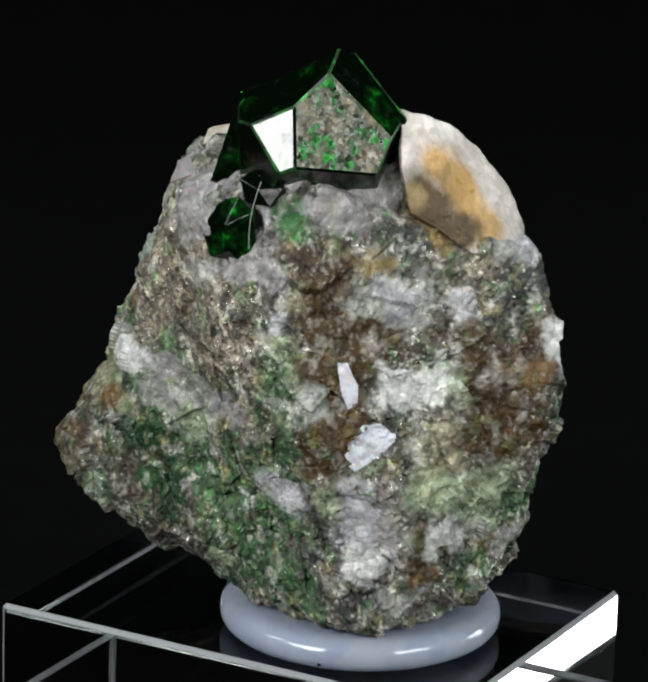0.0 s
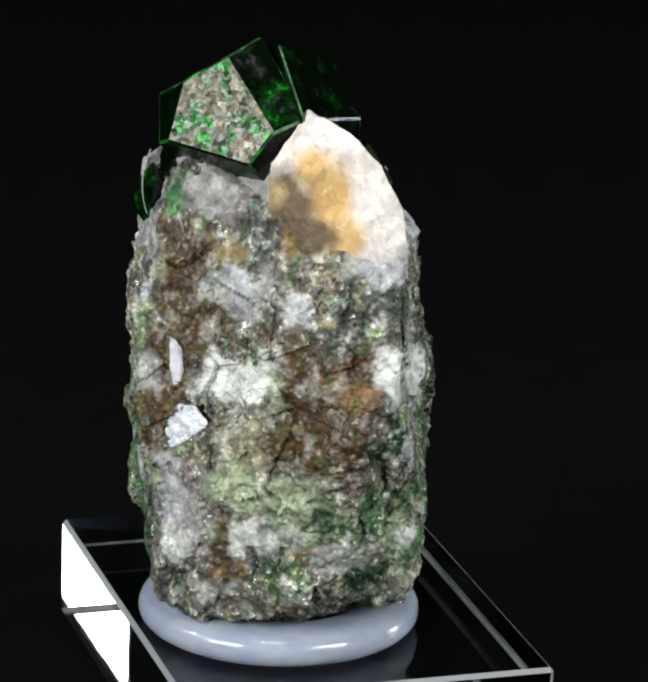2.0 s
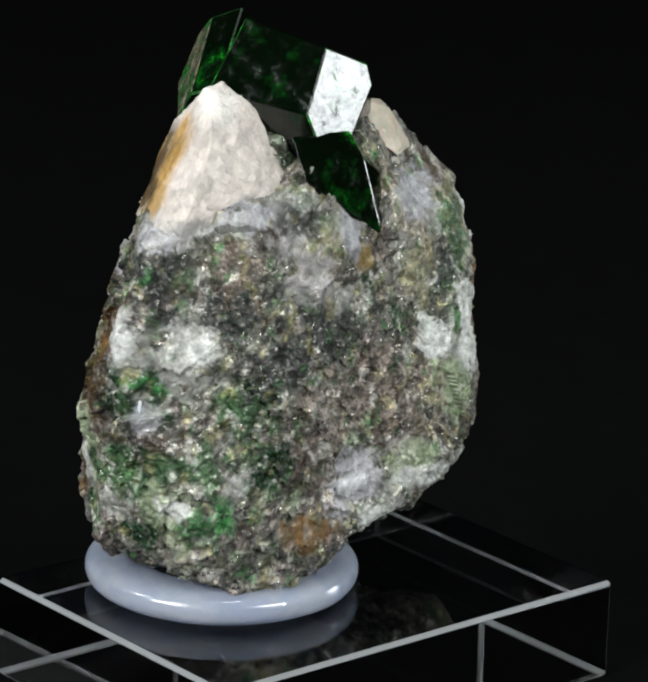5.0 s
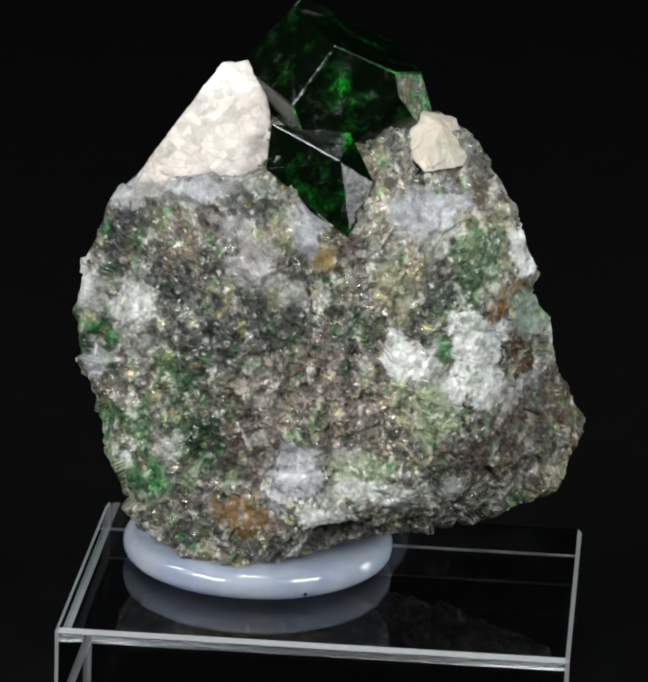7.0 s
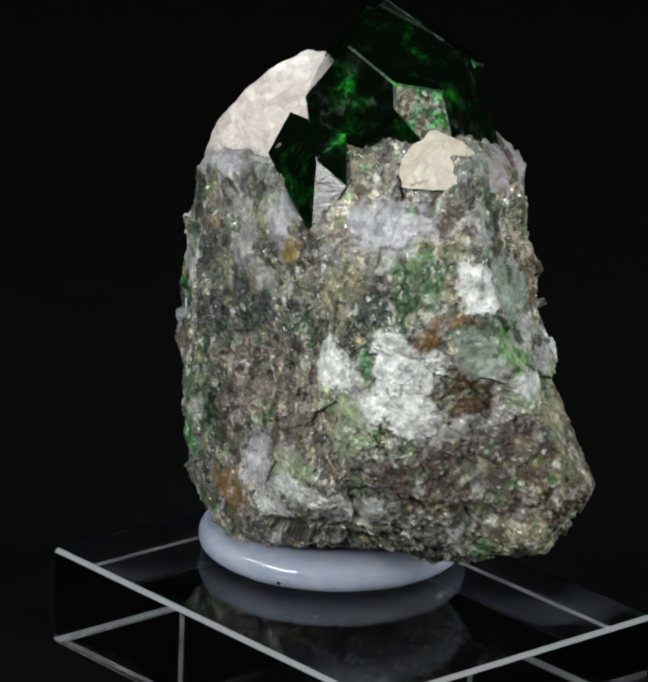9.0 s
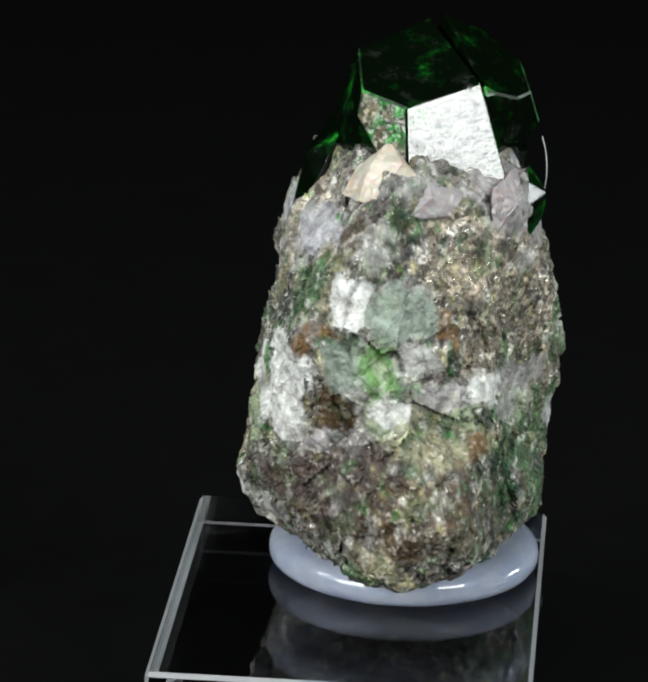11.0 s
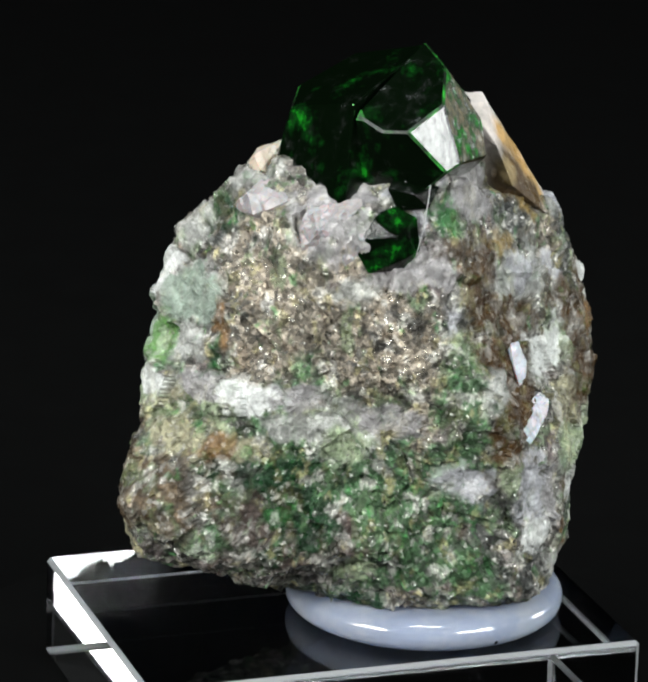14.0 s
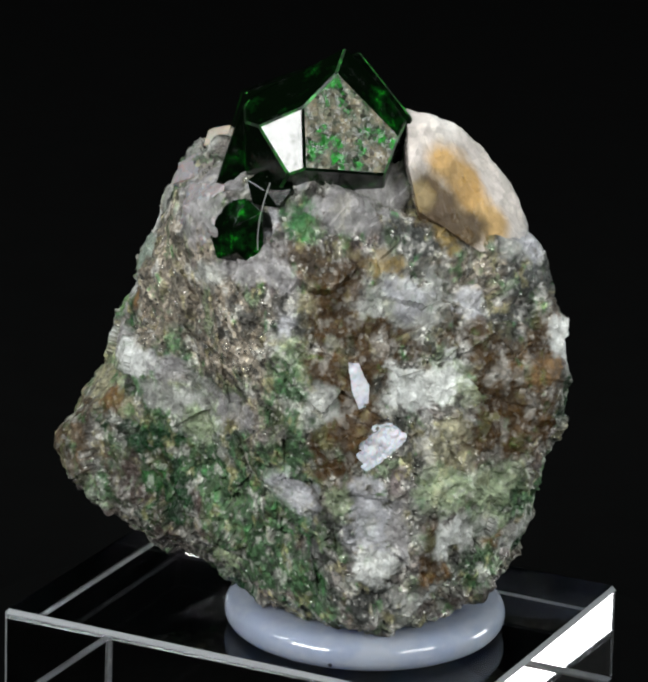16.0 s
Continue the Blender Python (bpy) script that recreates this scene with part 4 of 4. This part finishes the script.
spot(QUARTZ, -10.6, -7.5, 13.0, 2.5, 2.0)
spot(QUARTZ, -6.7, -12.4, 9.0, 2.5, 1.0)
spot(TAN, -11.6, -3.7, 10.5, 2.4, 2.4)
spot(TAN, -8.2, -10.9, 4.4, 4.2, 2.6)
spot(UMBER, -14.4, -5.4, -8.3, 1.8, 1.8)
spot(BROWN, -18.3, -1.8, -6.5, 2.7, 2.4)
spot(WHITE, -13.3, -6.2, 0.4, 1.4, 1.0)
spot(QUARTZ, -11.9, -8.0, 0.5, 1.6, 0.9)
spot(PALE, -11.1, -8.5, -1.6, 2.7, 0.9)
spot(PALE_GREEN, -9.8, -9.4, -2.9, 1.1, 0.9)
spot(QUARTZ, -7.2, -11.8, -1.2, 2.4, 0.9)
spot(EMERALD, -12.8, -6.8, -8.0, 0.9, 0.6)
spot(EMERALD, -3.1, -14.8, -8.0, 1.3, 0.9)
spot(LAVENDER, -3.4, -15.3, -5.5, 1.8, 1.1)
spot(GREEN, -5.9, -12.9, -7.8, 3.3, 2.1)
spot(GREEN, -2.4, -15.2, -12.8, 1.6, 2.0)
spot(DARK_GREEN, -6.1, -8.9, -14.9, 1.9, 0.9)
spot(DARK_GREEN, -10.6, -8.4, -9.1, 1.5, 1.5)


def paint(p):
    """Mineral colours at points p on the rock, in millimetres, and how grainy each place is."""
    w = np.stack([fractal(p, 0.4, 5, s) for s in (1, 2, 3)], 1)
    chips = crumble(p, 0.9, 12)
    f = fractal(p, 1.1, 5, 5)
    g = fractal(p, 0.35, 3, 8)
    col = np.tile(np.array((0.165, 0.158, 0.14)), (len(p), 1))
    col = col + np.clip(g, -0.6, 0.6)[:, None] * np.array((0.03, 0.06, 0.035))
    col = col * (1 + 0.4 * np.clip(fractal(p, 0.22, 3, 9), -0.8, 0.8))[:, None]
    grain = np.ones(len(p))
    for at, size, colour, soft, strength, stray in PATCHES:
        d = np.linalg.norm((p - np.array(at) + w * stray * min(1.5, 0.8 * min(size))) / np.array(size), axis=1)
        k = np.clip((1.1 + soft - d - (0.45 * f + 0.45 * chips) * (0.6 + 0.4 * stray)) / (2 * soft), 0, 1)
        k = k * k * (3 - 2 * k) * strength
        col = col * (1 - k[:, None]) + np.array(colour) * k[:, None]
        grain = grain * (1 - k) + GRAINY[colour] * k
    # small grains of other minerals scattered over everything
    for seed, scale, level, colour, most in ((61, 0.75, 0.28, (0.50, 0.49, 0.46), 0.75), (62, 0.6, 0.32, (0.10, 0.17, 0.075), 0.55), (63, 0.8, 0.34, (0.13, 0.085, 0.045), 0.4),
                                             (64, 0.8, 0.28, (0.035, 0.035, 0.033), 0.8), (65, 0.9, 0.40, (0.33, 0.30, 0.15), 0.55), (66, 1.0, 0.52, (0.03, 0.17, 0.04), 0.6)):
        k = np.clip((fractal(p * np.array((1, 1, 0.65)), scale, 4, seed) - level) * 5, 0, 1) * most * grain
        col = col * (1 - k[:, None]) + np.array(colour) * k[:, None]
    return np.concatenate([np.clip(col * (1 + (0.2 + 0.25 * (1 - grain)) * f + 0.3 * (1 - grain) * chips)[:, None], 0.006, 0.9), grain[:, None]], 1)


def build_matrix(parent):
    bm = bmesh.new()
    bmesh.ops.create_icosphere(bm, subdivisions=8, radius=1)
    dirs = np.array([v.co[:] for v in bm.verts])
    dirs /= np.linalg.norm(dirs, axis=1, keepdims=True)
    heart = np.array((-2.0, -4.0, -2.0))
    lo, hi = np.zeros(len(dirs)), np.full(len(dirs), 32.0)
    for _ in range(26):
        mid = (lo + hi) / 2
        inside = rock_distance(heart + dirs * mid[:, None]) < 0
        lo, hi = np.where(inside, mid, lo), np.where(inside, hi, mid)
    p = heart + dirs * lo[:, None]
    p = p + dirs * (0.62 * fractal(p, 0.16, 4, 1) + 0.55 * crumble(p, 0.30, 1))[:, None]
    colours = paint(p)
    rough = 0.22 + 0.78 * colours[:, 3]
    bump = 0.20 * fractal(p, 0.6, 4, 2) + 0.09 * fractal(p, 2.2, 3, 3) + 0.15 * crumble(p, 1.4, 2)
    pits = np.clip(fractal(p, 0.8, 4, 6) - 0.28, 0, 0.6)
    p = p + dirs * (rough * (bump - 0.65 * pits) + 0.12 * crumble(p, 0.55, 7))[:, None]
    for v, q in zip(bm.verts, p):
        v.co = q * MM
    ob = part("matrix_rock", bm, STONE, parent, "grey-brown schist with green, white and rusty patches")
    colour_layer(ob, colours)
    return ob


def colour_layer(ob, colours):
    layer = ob.data.color_attributes.new("mineral", "FLOAT_COLOR", "POINT")
    layer.data.foreach_set("color", colours.astype(np.float32).ravel())


def hull(points, tidy=6):
    """A convex crystal from its corners, in millimetres, with flat faces."""
    bm = bmesh.new()
    for q in points:
        bm.verts.new(Vector(q) * MM)
    r = bmesh.ops.convex_hull(bm, input=bm.verts[:])
    bmesh.ops.delete(bm, geom=list({v for v in r["geom_interior"] + r["geom_unused"] if isinstance(v, bmesh.types.BMVert)}), context="VERTS")
    if tidy:
        bmesh.ops.dissolve_limit(bm, angle_limit=radians(tidy), verts=bm.verts[:], edges=bm.edges[:])
    bmesh.ops.recalc_face_normals(bm, faces=bm.faces[:])
    return bm


def cut_solid(centre, cuts, size=40):
    """A convex crystal, in millimetres, cut by planes of (azimuth, elevation, distance from the centre)."""
    bm = bmesh.new()
    bmesh.ops.create_cube(bm, size=size)
    for az, el, d in cuts:
        n = Vector(normal(az, el))
        bmesh.ops.bisect_plane(bm, geom=bm.verts[:] + bm.edges[:] + bm.faces[:], plane_co=n * d, plane_no=n, clear_outer=True)
        bmesh.ops.holes_fill(bm, edges=[e for e in bm.edges if e.is_boundary])
    bmesh.ops.transform(bm, matrix=Matrix.Translation(Vector(centre) * MM) @ Matrix.Scale(MM, 4), verts=bm.verts)
    bmesh.ops.recalc_face_normals(bm, faces=bm.faces)
    return bm


def crystal(name, points, parent, label, mats, chip=0.2, etched=()):
    """A garnet with slightly worn edges; faces that look the way of one of the etched normals are pitted."""
    bm = cut_solid(*points) if len(points) == 2 else hull(points)
    bmesh.ops.bevel(bm, geom=bm.edges[:], offset=chip * MM, segments=1, affect="EDGES", clamp_overlap=True)
    ob = part(name, bm, mats[0], parent, label)
    for m in mats[1:]:
        ob.data.materials.append(m)
    for p in ob.data.polygons:
        if p.area < 0.9e-6:
            p.material_index = len(mats) - 1
        elif any(p.normal.dot(Vector(n)) > 0.93 for n in etched):
            p.material_index = 1
    return ob


def rough_piece(name, points, mat, parent, label, steps, rough, scale=0.8, colours=None):
    """A broken mineral piece: its corners, split finely and roughened."""
    bm = hull(points, 0)
    for _ in range(steps):
        bmesh.ops.subdivide_edges(bm, edges=[e for e in bm.edges if e.calc_length() > 0.25 * MM], cuts=1, use_grid_fill=True)
        bmesh.ops.triangulate(bm, faces=bm.faces[:])
    bm.normal_update()
    p = np.array([v.co[:] for v in bm.verts]) / MM
    n = np.array([v.normal[:] for v in bm.verts])
    p = p + n * (rough * (fractal(p, scale * 0.4, 4, 31) + 0.35 * crumble(p + 0.5 * fractal(p, 1.2, 3, 34)[:, None], scale, 32) + 0.3 * fractal(p, scale * 3, 3, 33)))[:, None]
    for v, q in zip(bm.verts, p):
        v.co = q * MM
    ob = part(name, bm, mat, parent, label)
    if colours is not None:
        colour_layer(ob, colours(p))
    return ob


def calcite_colours(p):
    """White on the crest and the back, honey and orange in a band down one face."""
    f = fractal(p, 0.5, 4, 41)
    col = np.tile(np.array((0.52, 0.465, 0.435)), (len(p), 1))
    for at, size, colour in (((8.3, -9.2, 14.2), (1.7, 1.5, 3.6), (0.42, 0.25, 0.085)), ((6.6, -9.4, 16.0), (1.3, 1.2, 1.6), (0.42, 0.26, 0.10)),
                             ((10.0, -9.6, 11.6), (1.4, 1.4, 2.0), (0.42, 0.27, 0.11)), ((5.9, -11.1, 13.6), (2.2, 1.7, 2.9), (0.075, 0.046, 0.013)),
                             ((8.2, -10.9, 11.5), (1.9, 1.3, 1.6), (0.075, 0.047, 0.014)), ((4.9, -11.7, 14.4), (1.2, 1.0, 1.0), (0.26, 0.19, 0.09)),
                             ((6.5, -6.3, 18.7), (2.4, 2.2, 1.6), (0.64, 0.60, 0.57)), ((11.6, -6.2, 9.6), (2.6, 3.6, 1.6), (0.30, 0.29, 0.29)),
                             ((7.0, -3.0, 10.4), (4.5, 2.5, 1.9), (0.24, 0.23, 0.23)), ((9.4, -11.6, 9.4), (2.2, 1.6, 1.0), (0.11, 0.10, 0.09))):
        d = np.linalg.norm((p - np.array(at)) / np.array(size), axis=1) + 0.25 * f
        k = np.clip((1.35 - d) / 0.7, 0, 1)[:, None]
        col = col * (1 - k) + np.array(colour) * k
    return np.concatenate([np.clip(col * (1 + 0.2 * f[:, None]), 0.02, 0.95), np.ones((len(p), 1))], 1)


def fibre(parent):
    bm = bmesh.new()
    a, b, c = Vector((-5.2, -13.1, 15.4)), Vector((-6.1, -13.6, 13.0)), Vector((-5.9, -12.7, 10.6))
    rings = []
    for i in range(25):
        t = i / 24
        q = a * (1 - t) ** 2 + b * 2 * t * (1 - t) + c * t * t
        rings.append([bm.verts.new((q + Vector((math.cos(w), math.sin(w), 0)) * 0.045) * MM) for w in (0, 2.1, 4.2)])
    for r0, r1 in zip(rings, rings[1:]):
        for k in range(3):
            bm.faces.new((r0[k], r0[(k + 1) % 3], r1[(k + 1) % 3], r1[k]))
    part("fibre", bm, FIBRE, parent, "thin pale curved fibre")


def build_specimen():
    t = thing("mineral_specimen", 1.5, -7.0, TOP + 1.2, "rough schist rock topped by dark green garnets, standing in a ring", "mineral")
    build_matrix(t)
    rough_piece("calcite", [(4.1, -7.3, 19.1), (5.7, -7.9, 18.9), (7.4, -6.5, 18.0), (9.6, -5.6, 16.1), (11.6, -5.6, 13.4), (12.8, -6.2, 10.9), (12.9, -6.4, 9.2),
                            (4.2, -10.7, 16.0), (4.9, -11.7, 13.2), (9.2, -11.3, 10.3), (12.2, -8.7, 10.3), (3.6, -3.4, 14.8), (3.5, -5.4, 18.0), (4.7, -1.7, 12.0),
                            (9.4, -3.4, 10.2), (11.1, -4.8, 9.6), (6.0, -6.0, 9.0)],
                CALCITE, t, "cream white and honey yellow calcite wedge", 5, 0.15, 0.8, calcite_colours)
    crystal("garnet_crystal", ((-1.7, -10.2, 18.3), [(297, 20, 1.8), (249, 19, 2.95), (207, 57, 2.98), (326, 37, 2.98), (213, -14, 4.15), (284, -46, 3.4),
                                                     (91, 1, 2.6), (180, -3, 5.2), (345, -14, 4.9), (175, 35, 5.0), (0, -90, 5.0)]),
            t, "dark green garnet with one pitted speckled face", (DULL_GARNET, ETCHED, GREEN_EDGE), 0.13, etched=[normal(297, 20)])
    crystal("garnet_crystal", ((-2.0, -4.6, 18.0), [(177, 17, 5.05), (150, 66, 3.05), (75, 11, 4.4), (19, 36, 4.45), (8, -15, 5.6), (268, 12, 3.3), (98, -12, 5.4),
                                                    (128, 14, 5.3), (0, -90, 5.0)]),
            t, "large black-green garnet with mirror-smooth faces", (GARNET, ETCHED, GREEN_EDGE), 0.11, etched=[normal(128, 14)])
    crystal("garnet_crystal", [(4.5, -1.8, 16.0), (5.5, -0.2, 13.2), (0.9, 2.2, 14.0), (0.6, 3.6, 8.7), (-1.6, 2.5, 12.4), (-0.6, 0.4, 15.5), (3.5, 1.5, 11.2), (1.0, -2.0, 11.0)],
            t, "small dark garnet wedged under the large one", (DULL_GARNET,), 0.06)
    crystal("garnet_crystal", [(-6.7, -11.4, 13.9), (-8.2, -10.4, 13.3), (-9.3, -9.8, 11.5), (-8.6, -10.8, 9.4), (-6.4, -12.2, 9.5), (-5.5, -12.7, 10.9), (-5.6, -12.4, 13.1),
                               (-7.6, -12.4, 12.1), (-7.3, -12.5, 10.4), (-6.5, -9.0, 11.0)],
            t, "small bright green garnet set in the rock", (BRIGHT_GARNET,), 0.06)
    crystal("garnet_crystal", [(-6.7, -10.6, 14.9), (-6.3, -11.2, 13.4), (-4.6, -12.5, 13.5), (-3.6, -12.5, 14.9), (-4.5, -10.0, 13.0), (-5.0, -10.0, 16.0), (-3.2, -11.3, 13.6), (-5.6, -11.9, 14.6)],
            t, "small black garnet under the pitted one", (DULL_GARNET,), 0.05)
    rough_piece("quartz", [(-10.9, -8.6, 12.4), (-9.8, -9.5, 9.6), (-8.6, -10.6, 11.6), (-8.2, -9.6, 14.2), (-10.4, -6.8, 13.6), (-11.2, -6.6, 10.4), (-8.4, -7.0, 9.5)],
                CLEAR_QUARTZ, t, "greyish clear quartz grain", 4, 0.3)
    rough_piece("quartz", [(-6.2, -0.9, 16.4), (-4.6, 0.9, 14.0), (-9.3, -0.5, 15.7), (-8.0, 2.3, 12.8), (-5.5, 2.3, 12.7), (-9.3, 1.7, 12.8), (-7.4, 0.8, 15.5), (-9.5, -1.5, 14.8), (-6.0, -2.0, 13.0)],
                HONEY_QUARTZ, t, "pale honey quartz point", 4, 0.22, 0.5)
    rough_piece("quartz", [(-11.2, -1.9, 13.6), (-9.8, -2.2, 14.5), (-8.6, -0.1, 13.6), (-10.9, -0.2, 12.2), (-11.5, -2.9, 12.4), (-10.1, -4.6, 13.4), (-8.6, -4.6, 14.0), (-9.5, -3.0, 11.2)],
                CLEAR_QUARTZ, t, "greyish pink quartz grain", 4, 0.22, 0.5)
    rough_piece("flake", [(0.2, -16.1, 3.9), (0.9, -16.2, 3.9), (1.7, -16.4, 2.4), (1.7, -16.4, 0.9), (1.0, -16.4, 0.7), (0.5, -16.3, 2.2), (1.0, -14.9, 2.3)],
                FLAKE, t, "bright white mineral flake", 3, 0.12, 1.5)
    rough_piece("flake", [(2.1, -16.8, -0.2), (3.2, -16.5, 0.0), (4.3, -16.3, -1.0), (4.3, -16.4, -2.3), (2.8, -16.9, -2.7), (1.6, -17.1, -3.4), (0.8, -17.0, -2.9), (1.2, -16.9, -1.4), (2.6, -15.6, -1.6)],
                FLAKE, t, "bright white mineral flake", 4, 0.22, 1.2)
    rough_piece("flake", [(14.7, -9.3, -1.1), (14.9, -8.1, -1.0), (14.9, -8.4, -3.2), (14.8, -9.1, -2.9), (13.0, -8.0, -2.2)],
                FLAKE, t, "small shiny pale cleavage face", 1, 0.0)
    fibre(t)
    return t


turntable = build_turntable()
block = build_block()
ring = build_ring()
specimen = build_specimen()


def motions():
    for ob in (turntable, block, ring, specimen):
        base = ob.matrix_basis.copy()
        walk(ob, [(i / 4, pose(0, 0, 0, 0, 0, TURN * i / 4) @ base) for i in range(65)])


motions()
